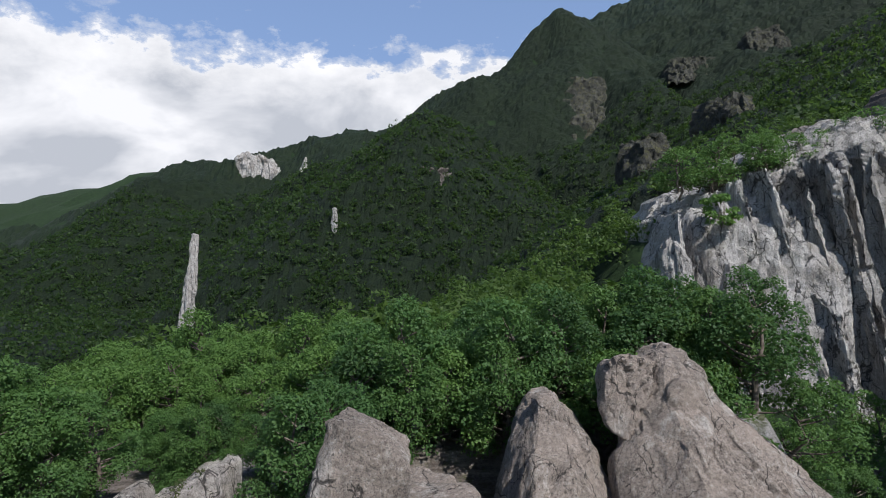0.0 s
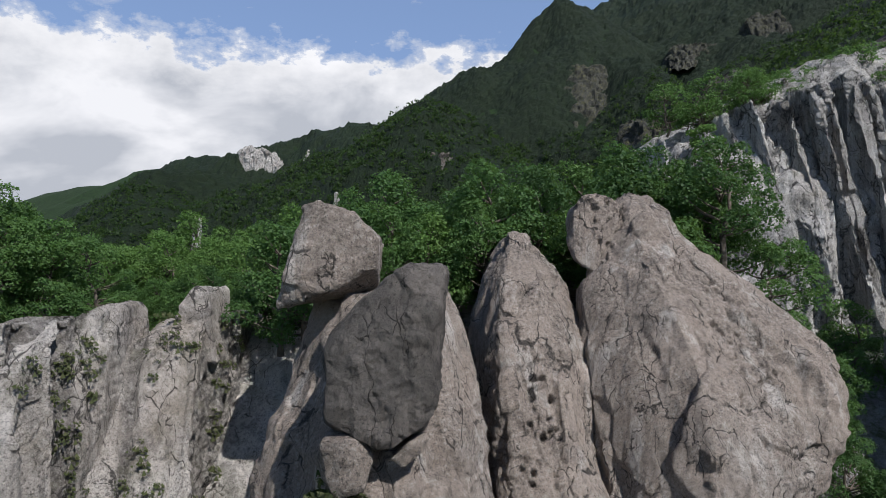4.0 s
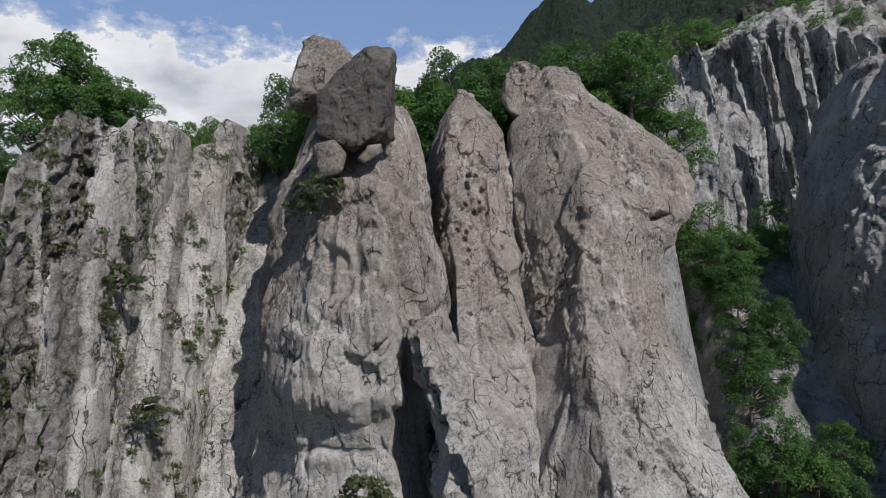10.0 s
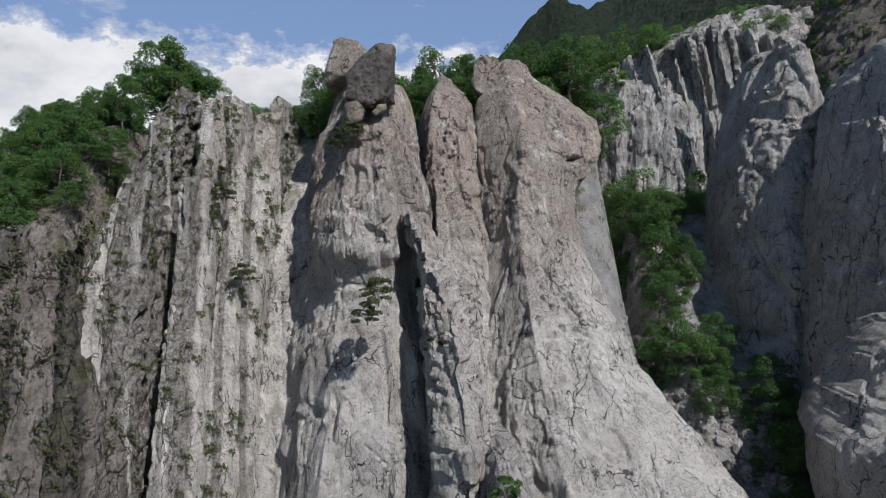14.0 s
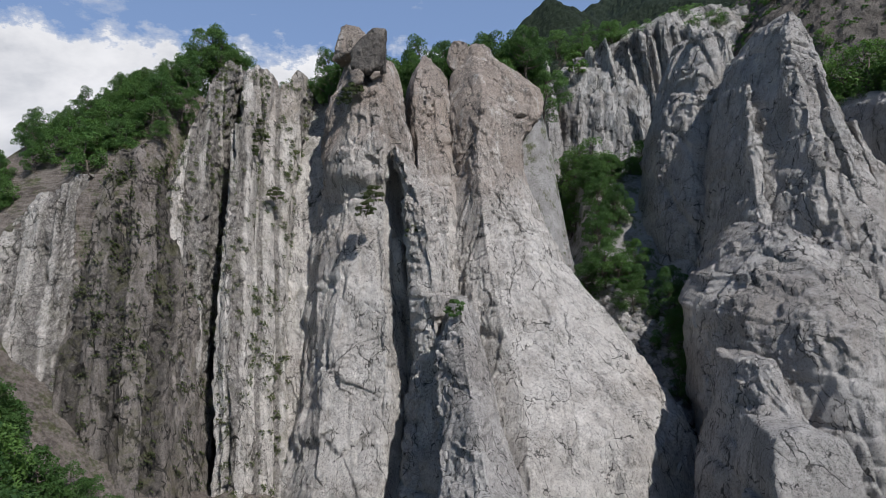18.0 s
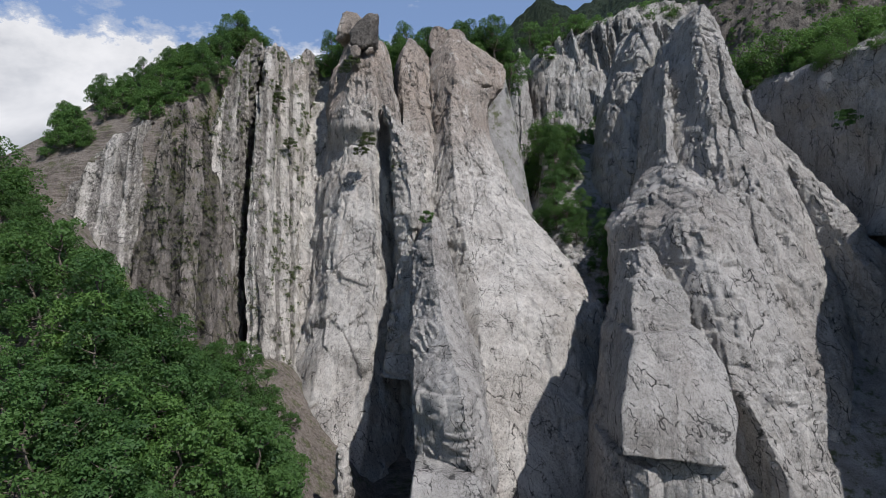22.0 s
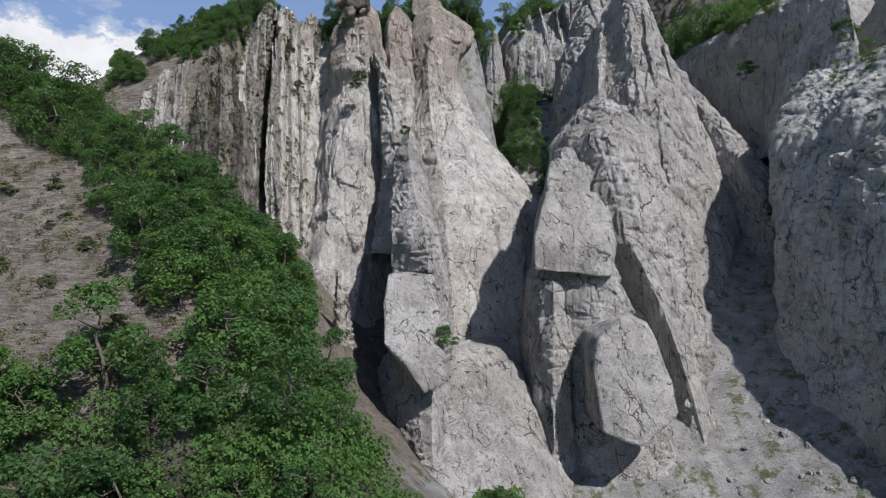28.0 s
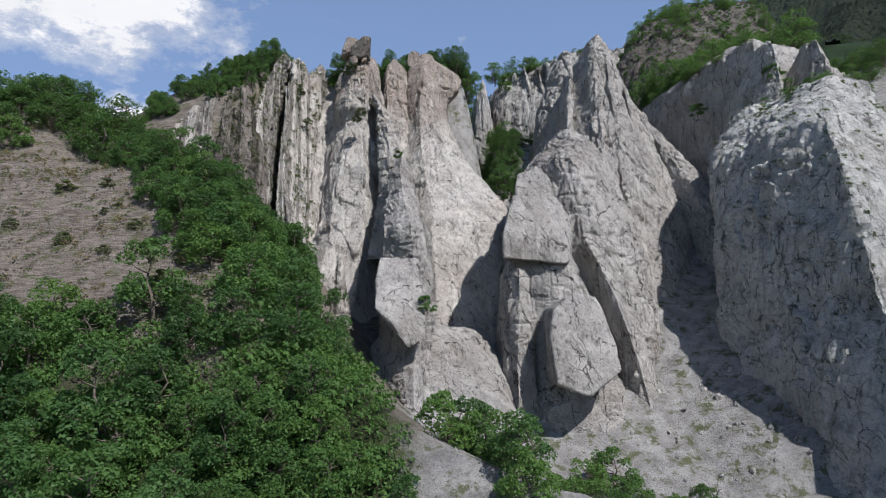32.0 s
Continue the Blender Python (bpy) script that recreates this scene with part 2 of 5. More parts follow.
mk = Mat("earth, scree and grass", 0.95)
gsep = mk.nt.nodes.new("ShaderNodeSeparateXYZ")
mk.put(gsep.inputs[0], mk.pos)
patch = mk.noise(0.35, 9, 0.7)
earth = mk.mix(mk.span(patch, 0.36, 0.62), (0.12, 0.098, 0.082), (0.25, 0.212, 0.18))
bare = mk.mix(mk.span(patch, 0.36, 0.62), (0.22, 0.21, 0.20), (0.42, 0.405, 0.39))
gcol = mk.mix(mk.span(mk.maths("ADD", gsep.outputs[0], mk.span(mk.noise(0.12, 4), 0.3, 0.7, -5, 5)), 15, 21), earth, bare)
gcol = mk.mix(mk.span(mk.noise(4.0, 8, 0.78), 0.53, 0.65, 0, 0.6), gcol, (0.36, 0.335, 0.31))
gcol = mk.mix(mk.span(mk.noise(6.0, 8, 0.8), 0.52, 0.66, 0, 0.8), gcol, (0.06, 0.055, 0.05))
gcol = mk.mix(mk.span(mk.noise(0.45, 8, 0.75), 0.52, 0.6, 0, 0.85), gcol, (0.085, 0.10, 0.032))
bands = mk.maths("ADD", 0.48, mk.maths("MULTIPLY", mk.span(gsep.outputs[0], 12, 17, 1.0, 0.0), mk.maths("SUBTRACT", mk.noise(1.0, 8, 0.75, mk.stretch(0.5, 1.6, 3.2)), 0.48)))
gcol = mk.mix(mk.span(bands, 0.5, 0.6, 0.0, 0.55), gcol, (0.33, 0.29, 0.25))
gcol = mk.mix(mk.span(bands, 0.40, 0.47, 0.6, 0.0), gcol, (0.075, 0.06, 0.048))
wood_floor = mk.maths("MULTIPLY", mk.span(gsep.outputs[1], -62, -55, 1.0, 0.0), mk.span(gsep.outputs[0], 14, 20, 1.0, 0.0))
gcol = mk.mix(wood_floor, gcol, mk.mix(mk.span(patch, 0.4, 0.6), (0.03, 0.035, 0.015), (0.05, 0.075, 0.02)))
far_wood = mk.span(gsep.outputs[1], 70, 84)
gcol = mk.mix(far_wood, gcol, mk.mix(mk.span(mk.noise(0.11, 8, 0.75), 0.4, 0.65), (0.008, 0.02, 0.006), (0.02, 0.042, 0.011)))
gn = mk.bump(mk.noise(1.5, 12, 0.8), 1.0, 0.6)
gn = mk.bump(mk.cells(3.0), 0.6, 0.15, gn)
GROUND = mk.done(gcol, gn)


# ---------------------------------------------------------------- noise on arrays
PERM = np.random.RandomState(7).permutation(256)
PERM = np.concatenate([PERM, PERM, PERM])
GRAD = np.random.RandomState(8).normal(size=(256, 3))
GRAD /= np.linalg.norm(GRAD, axis=1)[:, None]


def hashed(i):
    i = i & 255
    return PERM[PERM[PERM[i[..., 0]] + i[..., 1]] + i[..., 2]]


def perlin(p):
    c = np.floor(p).astype(np.int64)
    f = p - c
    s = f * f * f * (f * (f * 6 - 15) + 10)
    out = np.zeros(len(p))
    for dx in (0, 1):
        for dy in (0, 1):
            for dz in (0, 1):
                d = np.array((dx, dy, dz))
                w = np.abs(1 - d - s).prod(1)
                out += w * np.einsum("ij,ij->i", GRAD[hashed(c + d)], f - d)
    return out * 1.5


def fbm(p, octaves=4, gain=0.5):
    out, amp = np.zeros(len(p)), 1.0
    for k in range(octaves):
        out += amp * perlin(p * 2.03**k + 17.3 * k)
        amp *= gain
    return out


def worley(p):
    """The two nearest distances, a random number of the nearest cell, and the height of its tilted plane."""
    c = np.floor(p).astype(np.int64)
    f1, f2, idn = np.full(len(p), 9.0), np.full(len(p), 9.0), np.zeros(len(p), np.int64)
    tilt = np.zeros(len(p))
    for dx in (-1, 0, 1):
        for dy in (-1, 0, 1):
            for dz in (-1, 0, 1):
                q = c + (dx, dy, dz)
                h = hashed(q)
                off = p - (q + 0.5 + 0.42 * GRAD[h])
                d = (off**2).sum(1)
                near = d < f1
                f2 = np.where(near, f1, np.minimum(f2, d))
                f1 = np.where(near, d, f1)
                idn = np.where(near, h, idn)
                tilt = np.where(near, (off * GRAD[(h * 7 + 11) & 255]).sum(1), tilt)
    return np.sqrt(f1), np.sqrt(f2), idn / 255.0, tilt


TURNS = [np.array(Euler((0.5 + 0.9 * k, 0.35 + 1.3 * k, 0.7 + 2.1 * k)).to_matrix()) for k in range(4)]


def facets(p, k=0):
    """Flat facets that meet in sharp edges: random heights on a lattice, joined by planes."""
    q = p @ TURNS[k].T
    c = np.floor(q).astype(np.int64)
    f = q - c
    order = np.argsort(-f, axis=1)
    w = np.take_along_axis(f, order, 1)
    step, out = c.copy(), (1 - w[:, 0]) * hashed(c)
    rows = np.arange(len(p))
    for i in range(3):
        step[rows, order[:, i]] += 1
        out += (w[:, i] - (w[:, i + 1] if i < 2 else 0)) * hashed(step)
    return out / 255.0 - 0.5


def smooth(a, b, v):
    t = np.clip((v - a) / (b - a), 0, 1)
    return t * t * (3 - 2 * t)


def mesh_of(name, verts, faces, mat, shade=True, crisp=False, seam=None):
    me = bpy.data.meshes.new(name)
    verts, faces = np.asarray(verts, np.float32), np.asarray(faces, np.int32)
    k = faces.shape[1]
    me.vertices.add(len(verts)), me.loops.add(faces.size), me.polygons.add(len(faces))
    me.vertices.foreach_set("co", verts.ravel())
    me.loops.foreach_set("vertex_index", faces.ravel())
    me.polygons.foreach_set("loop_start", np.arange(0, faces.size, k, dtype=np.int32))
    me.update(calc_edges=True)
    me.polygons.foreach_set("use_smooth", np.full(len(faces), shade))
    if crisp:
        me.set_sharp_from_angle(angle=radians(18))
    if seam is not None:
        me.attributes.new("seam", "FLOAT", "POINT").data.foreach_set("value", np.asarray(seam, np.float32))
    me.materials.append(mat)
    return me


# ---------------------------------------------------------------- rock
def curve(z, keys, values):
    """A smooth monotone curve through the keys (Hermite with limited slopes)."""
    k, v = np.asarray(keys, float), np.asarray(values, float)
    s = np.diff(v) / np.diff(k)
    m = np.r_[s[0], np.where(s[:-1] * s[1:] > 0, 2 * s[:-1] * s[1:] / (s[:-1] + s[1:] + 1e-9), 0), s[-1]]
    i = np.clip(np.searchsorted(k, z) - 1, 0, len(k) - 2)
    h = k[i + 1] - k[i]
    t = np.clip((z - k[i]) / h, 0, 1)
    return ((2 * t**3 - 3 * t**2 + 1) * v[i] + (t**3 - 2 * t**2 + t) * h * m[i]
            + (-2 * t**3 + 3 * t**2) * v[i + 1] + (t**3 - t**2) * h * m[i + 1])


def joints(q, w, l, turn):
    """Upright strips of rock split into long blocks: the block's offset (-0.5..0.5) and how near its edge is (1: in the joint)."""
    u = (q[:, 0] * math.cos(turn) + q[:, 1] * math.sin(turn)) / w + 0.3 * perlin(q / (7.0, 7.0, 60.0) + w)
    iu = np.floor(u).astype(np.int64)
    zero = np.zeros_like(iu)
    r0 = hashed(np.stack([iu, zero + 3, zero + 5], 1)) / 255.0
    v = q[:, 2] / l * (0.6 + 0.8 * r0) + 9 * r0 + 0.10 * perlin(q / 3.0 + 4) + 0.05 * u
    iv = np.floor(v).astype(np.int64)
    r1 = hashed(np.stack([iu, iv, zero + 11], 1)) / 255.0
    r2 = hashed(np.stack([iu, iv, zero + 29], 1)) / 255.0
    fu, fv = u - iu, v - iv
    edge = 1 - smooth(0.0, 0.10, np.minimum(np.minimum(fu, 1 - fu), np.minimum(fv, 1 - fv) * l / w * 0.7))
    worn = smooth(0.0, 0.13, np.minimum(fu, 1 - fu)) * smooth(0.0, 0.13 * w / l + 0.02, np.minimum(fv, 1 - fv))
    return (r1 - 0.5 + (r2 - 0.5) * 0.9 * (fu - 0.5) + (r1 - 0.5) * 0.5 * (fv - 0.5)) * worn, edge


def layers(p, wide, seed=0.0):
    """Upright strata: for each point the offset of its layer (-0.5..0.5) and how far it lies in a crumbly seam (0..1)."""
    u = (p[:, 0] + 0.25 * p[:, 1]) / wide + 0.35 * perlin(p / (5.0, 5.0, 26.0) + seed) + 0.05 * perlin(p / 1.3 + seed)
    iu = np.floor(u).astype(np.int64)
    k = np.stack([iu, 0 * iu + 17, 0 * iu + int(seed)], 1)
    r0, r1 = hashed(k) / 255.0, hashed(k + (0, 5, 9)) / 255.0
    f = u - iu
    inside = smooth(0.0, 0.12, np.minimum(f, 1 - f))
    return (r0 - 0.5) * inside, (r1 > 0.66) * inside


def carve(p, big=0.6, strips=0.35, strip_w=2.6, strip_l=9.0, cols=0.0, col_w=1.3, blocks=0.3, size=3.2, tall=2.0, crack=0.3, fine=0.11, pits=None, beds=0.0, lean=0.0, strata=0.0, seed=0.0):
    """Relief of fractured rock: gentle swells, strata, columns, flat tilted plates that break off in steps, open joints, ledges, roughness and hollows."""
    q = p + seed
    if lean:
        q = q + np.stack([-lean * p[:, 2], 0 * p[:, 2], 0 * p[:, 2]], 1)
    w = q + 0.10 * size * np.stack([perlin(q / size + 5), perlin(q / size + 9), perlin(q / size + 13)], 1)
    rough = smooth(-0.15, 0.30, fbm(q / (7.0, 7.0, 10.0) + 31, 3))
    d = 0.75 * big * fbm(q / 10.0, 2)
    if strata:
        for k, (wide, deep) in enumerate(((2.1, 1.0), (0.8, 0.55))):
            off, seam = layers(p, wide, seed + 3 * k)
            d += strata * deep * (1.1 * off - 0.5 * seam * (1 + 1.2 * perlin(q / 0.9 + k)))
    if cols:
        a, b, idn, tilt = worley(w / (col_w, col_w, col_w * 22))
        d += cols * ((idn - 0.5) * 1.1 + 0.9 * tilt) - cols * 0.5 * (1 - smooth(0.0, 0.2, b - a))
        a, b, idn, tilt = worley(w / (col_w * 2.7, col_w * 2.7, col_w * 40) + 19)
        d += cols * 1.3 * (idn - 0.5)
    if strips:
        for k, (wk, ak) in enumerate(((1.0, 1.0), (0.42, 0.42))):
            for turn in (0.25, 1.25):
                off, edge = joints(q + 7 * k, strip_w * wk, strip_l * (wk ** 0.7), turn)
                d += strips * ak * (0.5 * off - 0.2 * edge) * (1 if k == 0 else 0.25 + 0.75 * rough)
    form = np.array((size, size, size * tall))
    d += blocks * size * 0.42 * facets(w / (form * 1.4))
    for k, (s, amp, part_of) in enumerate(((1.0, 0.34, 1.0), (0.45, 0.24, 0.3 + 0.7 * rough), (0.19, 0.13, 0.15 + 0.85 * rough))):
        a, b, idn, tilt = worley(w / (form * s) + 23 * k)
        d += blocks * size * amp * part_of * ((idn - 0.5) * 0.9 + 1.1 * tilt) * (0.4 + 0.6 * smooth(0.0, 0.12, b - a))
        if k < 2:
            d -= crack * (0.6, 0.3)[k] * (1 - smooth(0.01, 0.04 * (1 + k), b - a)) * smooth(0.12, 0.35, fbm(q / 4.0 + 40 + 9 * k, 2))
    if beds:
        t = q[:, 2] / 1.1 + 1.1 * fbm(q / 6.0 + 3, 2) + 0.15 * q[:, 0]
        d += beds * ((t % 1.0) - 0.5) * smooth(-0.2, 0.3, fbm(q / 5 + 21, 2)) * 2
    d += fine * (0.35 + 0.9 * rough) * fbm(q / 0.8, 3, 0.6)
    for cx, cz, rx, rz, scale, depth in pits or ():
        inside = 1 - smooth(0.55, 1.0, np.hypot((p[:, 0] - cx) / rx, (p[:, 2] - cz) / rz) + 0.3 * perlin(q / 1.5))
        a, b, idn, tilt = worley(w / (scale, scale, scale * 0.8) + 60)
        d -= depth * inside * (0.4 + 0.6 * idn) * (1 - smooth(0.12, 0.26 + 0.3 * idn, a + 0.15 * perlin(q / (0.5 * scale)))) * (idn > 0.35)
    return d


SURFACES = {}


def part(name, me, parent, label=""):
    ob = new(name, me)
    ob.parent = parent
    return tagged(ob, label)


def loft(name, rows, mat, step=0.32, lean=None, label="", category="rock", kind="", top=True, cuts=(0.4, 0.78), back_cols=14, arrises=None, **relief):
    """A rock body out of level outlines: rows of (height, left x, right x, front y, back y, squareness, place of the front edge -1..1), upwards."""
    rows, step = sorted(rows), step * 1.1
    keys = [r[0] for r in rows]
    z0, z1 = keys[0], keys[-1]
    probe = np.linspace(z0, z1, 400)
    girth = curve(probe, keys, [r[2] - r[1] for r in rows])
    rate = np.r_[0, np.cumsum(1 / np.clip(girth / girth.max(), 0.55, 1.0))]
    nz = max(8, int((z1 - z0) / step * rate[-1] / 400))
    z = np.interp(np.linspace(0, rate[-2], nz), rate[:-1], probe)
    cols = [0.35 * curve(z, keys, [r[c] for r in rows]) + 0.65 * np.interp(z, keys, [r[c] for r in rows]) for c in range(1, 7)]
    xl, xr, yf, yb, sq, apex = [c[:, None] for c in cols]
    wide = float(np.max(xr - xl) * 1.0 + np.minimum(np.max(yb - yf), 18) * 1.4)
    nf, nb = max(24, int(wide / step)), back_cols
    ang = np.r_[np.linspace(math.pi, 2 * math.pi, nf, endpoint=False), np.linspace(0, math.pi, nb, endpoint=False)][None]
    dense = np.linspace(math.pi, 2 * math.pi, 2001)
    mean = float(np.mean(sq))
    px_ = np.sign(np.cos(dense)) * np.abs(np.cos(dense)) ** (2 / mean) * float(np.mean(xr - xl))
    py_ = np.abs(np.sin(dense)) ** (2 / mean) * float(np.mean(yb - yf))
    run = np.r_[0, np.cumsum(np.hypot(np.diff(px_), np.diff(py_)))]
    ang[0, :nf] = np.interp(np.linspace(0, run[-1], nf, endpoint=False), run, dense)
    chance = np.random.RandomState(int(relief.get("seed", 1)))
    knots = max(4, min(16, int(np.mean(xr - xl) / 3.2) + 3))
    turn = math.pi * (np.arange(knots) + np.r_[0, chance.uniform(-0.32, 0.32, knots - 2), 0]) / (knots - 1)
    kc, ks = np.cos(math.pi + turn)[None], np.sin(math.pi + turn)[None]
    kx, ky = np.sign(kc) * np.abs(kc) ** (2 / sq) * 1.0, np.sign(ks) * np.abs(ks) ** (2 / sq)
    # flat faces between upright arrises: points of the outline joined by straight lines, a little worn
    if arrises:
        knots = len(arrises)
        kx, ky = (np.array([[k[c] for k in arrises]]) * np.ones((nz, 1)) for c in (0, 1))
        turn = np.arctan2(np.abs(ky[0]), -kx[0])
        ang[0, :nf] = math.pi + np.interp(np.linspace(0, 1, nf, endpoint=False), np.r_[0, np.cumsum(np.hypot(np.diff(kx[0]), np.diff(ky[0])))] / np.hypot(np.diff(kx[0]), np.diff(ky[0])).sum(), turn)
    at = np.clip((ang[0, :nf] - math.pi) / math.pi, 0, 1)
    lo = np.clip(np.searchsorted(turn / math.pi, at, side="right") - 1, 0, knots - 2)
    mixed = np.clip((at - turn[lo] / math.pi) / (turn[lo + 1] - turn[lo]) * math.pi, 0, 1)[None]
    ca, sa = np.cos(ang), np.sin(ang)
    ux = np.sign(ca) * np.abs(ca) ** (2 / sq)
    uy = np.sign(sa) * np.abs(sa) ** (2 / sq)
    ux[:, :nf] = 0.15 * ux[:, :nf] + 0.85 * (kx[:, lo] * (1 - mixed) + kx[:, lo + 1] * mixed)
    uy[:, :nf] = 0.15 * uy[:, :nf] + 0.85 * (ky[:, lo] * (1 - mixed) + ky[:, lo + 1] * mixed)
    hx, hy = (xr - xl) / 2, (yb - yf) / 2
    x = (xl + xr) / 2 + hx * (ux + apex * (1 - np.abs(ux)) * (uy < 0))
    y = (yf + yb) / 2 + hy * uy
    grid = np.stack([x, y, np.broadcast_to(z[:, None], x.shape)], -1)
    n_ring = grid.shape[1]
    if top:
        mid = grid[-1].mean(0)
        caps = [mid + (grid[-1] - mid) * k + (0, 0, (1 - k) * 0.25) for k in (0.8, 0.55, 0.3, 0.08)]
        grid = np.concatenate([grid, np.array(caps)])
    du = np.roll(grid, -1, 1) - np.roll(grid, 1, 1)
    dv = np.gradient(grid, axis=0)
    nor = np.cross(du, dv)
    nor /= np.linalg.norm(nor, axis=-1, keepdims=True) + 1e-9
    flat, nrm = grid.reshape(-1, 3), nor.reshape(-1, 3)
    depth = carve(flat, **relief).reshape(-1, n_ring)
    depth = 0.8 * depth + 0.1 * (np.roll(depth, 1, 1) + np.roll(depth, -1, 1))
    ends = np.concatenate([depth[:1], depth, depth[-1:]])
    depth = 0.8 * depth + 0.1 * (ends[:-2] + ends[2:])
    seam = None
    if relief.get("strata"):
        k = relief.get("seed", 0.0)
        seam = np.maximum(layers(flat, 2.1, k)[1], layers(flat, 0.8, k + 3)[1])
    flat = flat + nrm * depth.reshape(-1, 1)
    SURFACES[name, mat.name] = SURFACES.get((name, mat.name), []) + [(flat[: nz * n_ring].reshape(nz, n_ring, 3)[:, :nf], nor[:nz, :nf])]
    nr = len(flat) // n_ring
    i, j = np.meshgrid(np.arange(nr - 1), np.arange(n_ring), indexing="ij")
    a, b = i * n_ring + j, i * n_ring + (j + 1) % n_ring
    faces = np.stack([a, b, b + n_ring, a + n_ring], -1).reshape(-1, 4)
    if kind or z1 - z0 < 18:
        return tagged(new(name, mesh_of(name, flat, faces, mat, crisp=True, seam=seam)), label, category, kind=kind)
    root = tagged(new(name), label, category)
    mids = flat[faces].mean(1)
    level = (mids[:, 2] - z0) / (z1 - z0) + 0.04 * fbm(mids / 6.0 + relief.get("seed", 0), 3)
    for piece, (lo, hi) in (("foot", (-9, cuts[0])), ("shaft", (cuts[0], cuts[1])), ("crown", (cuts[1], 9))):
        some = faces[(level >= lo) & (level < hi)]
        if len(some):
            used_v, back = np.unique(some, return_inverse=True)
            part(piece, mesh_of(piece, flat[used_v], back.reshape(some.shape), mat, crisp=True, seam=None if seam is None else seam[used_v]), root)
    return root


def boulder(name, corners, mat, label, seed=1, rough=0.5, step=0.22, round_off=0.06, category="boulder", **relief):
    """A rock block: the hull of its corners, cut fine, its edges worn, then roughened."""
    bm = bmesh.new()
    for c in corners:
        bm.verts.new(c)
    out = bmesh.ops.convex_hull(bm, input=bm.verts)
    bmesh.ops.delete(bm, geom=[g for g in out["geom_interior"] if isinstance(g, bmesh.types.BMVert)], context="VERTS")
    for _ in range(7):
        long = [e for e in bm.edges if e.calc_length() > step * 1.5]
        if not long or len(bm.verts) > 9000:
            break
        bmesh.ops.subdivide_edges(bm, edges=long, cuts=1)
        bmesh.ops.triangulate(bm, faces=[f for f in bm.faces if len(f.verts) > 3])
    for _ in range(max(1, int(round_off * 40))):
        bmesh.ops.smooth_vert(bm, verts=bm.verts, factor=0.5, use_axis_x=True, use_axis_y=True, use_axis_z=True)
    bm.normal_update()
    v = np.array([p.co[:] for p in bm.verts])
    n = np.array([p.normal[:] for p in bm.verts])
    f = np.array([[w.index for w in p.verts] for p in bm.faces])
    bm.free()
    kw = dict(big=0.25, strips=0.1, strip_w=2.0, strip_l=3.0, blocks=0.14, size=1.8, tall=1.0, crack=0.12, fine=0.07, seed=seed)
    kw.update(relief)
    v = v + n * carve(v, **kw)[:, None] * 2 * rough
    return tagged(new(name, mesh_of(name, v, f, mat, crisp=True)), label, category)


# ---------------------------------------------------------------- the lie of the land
# crest lines of the mountains: (slope of their sides, points x, y, height)
CRESTS = [
    (0.62, [(75, 1500, 488), (-177, 1400, 362), (-272, 1380, 328), (-350, 1360, 300), (-433, 1319, 270), (-501, 1300, 246), (-600, 1230, 176)]),
    (1.00, [(30, 935, 286), (67, 1000, 345), (97, 1000, 395), (137, 1000, 440), (168, 1000, 454), (225, 1000, 437), (236, 880, 345), (240, 760, 282), (262, 640, 235), (215, 470, 172)]),
    (1.05, [(-40, 930, 282), (28, 905, 322), (40, 905, 332), (56, 920, 300)]),
    (0.70, [(300, 1420, 545), (376, 1400, 622), (621, 1400, 750), (950, 1000, 700)]),
    (0.78, [(-190, 700, 150), (-113, 660, 172), (-64, 640, 197), (-24, 620, 216), (19, 620, 207), (58, 600, 173), (82, 560, 136), (96, 520, 108)]),
    (0.60, [(-420, 660, 92), (-390, 700, 116), (-363, 760, 152), (-326, 800, 186), (-190, 860, 190), (-60, 900, 230)]),
    (0.66, [(21, 120, 92), (51, 145, 104), (85, 175, 124), (158, 230, 154), (330, 420, 270), (480, 800, 330)]),
    (0.30, [(-900, 800, 130), (-520, 720, 96), (-420, 640, 66)]),
    (0.45, [(-2200, 2300, 190), (-1659, 2400, 262), (-1128, 2400, 376), (-1060, 2400, 378), (-720, 2200, 230)]),
    (0.60, [(-765, 1800, 322), (-705, 1800, 336), (-560, 1700, 300)]),
]


def crest_height(x, y):
    out = np.full(x.shape, 36.0)
    for slope, pts in CRESTS:
        for (ax, ay, az), (bx, by, bz) in zip(pts[:-1], pts[1:]):
            dx, dy = bx - ax, by - ay
            t = np.clip(((x - ax) * dx + (y - ay) * dy) / (dx * dx + dy * dy), 0, 1)
            r = np.hypot(x - ax - t * dx, y - ay - t * dy)
            r = np.sqrt(r * r + 200) - 14
            out = np.maximum(out, az + t * (bz - az) - slope * r)
    return out


def flat_noise(x, y, scale, octaves=4, z=0.0):
    return fbm(np.stack([x / scale, y / scale, 0 * x + z], -1).reshape(-1, 3), octaves).reshape(x.shape)


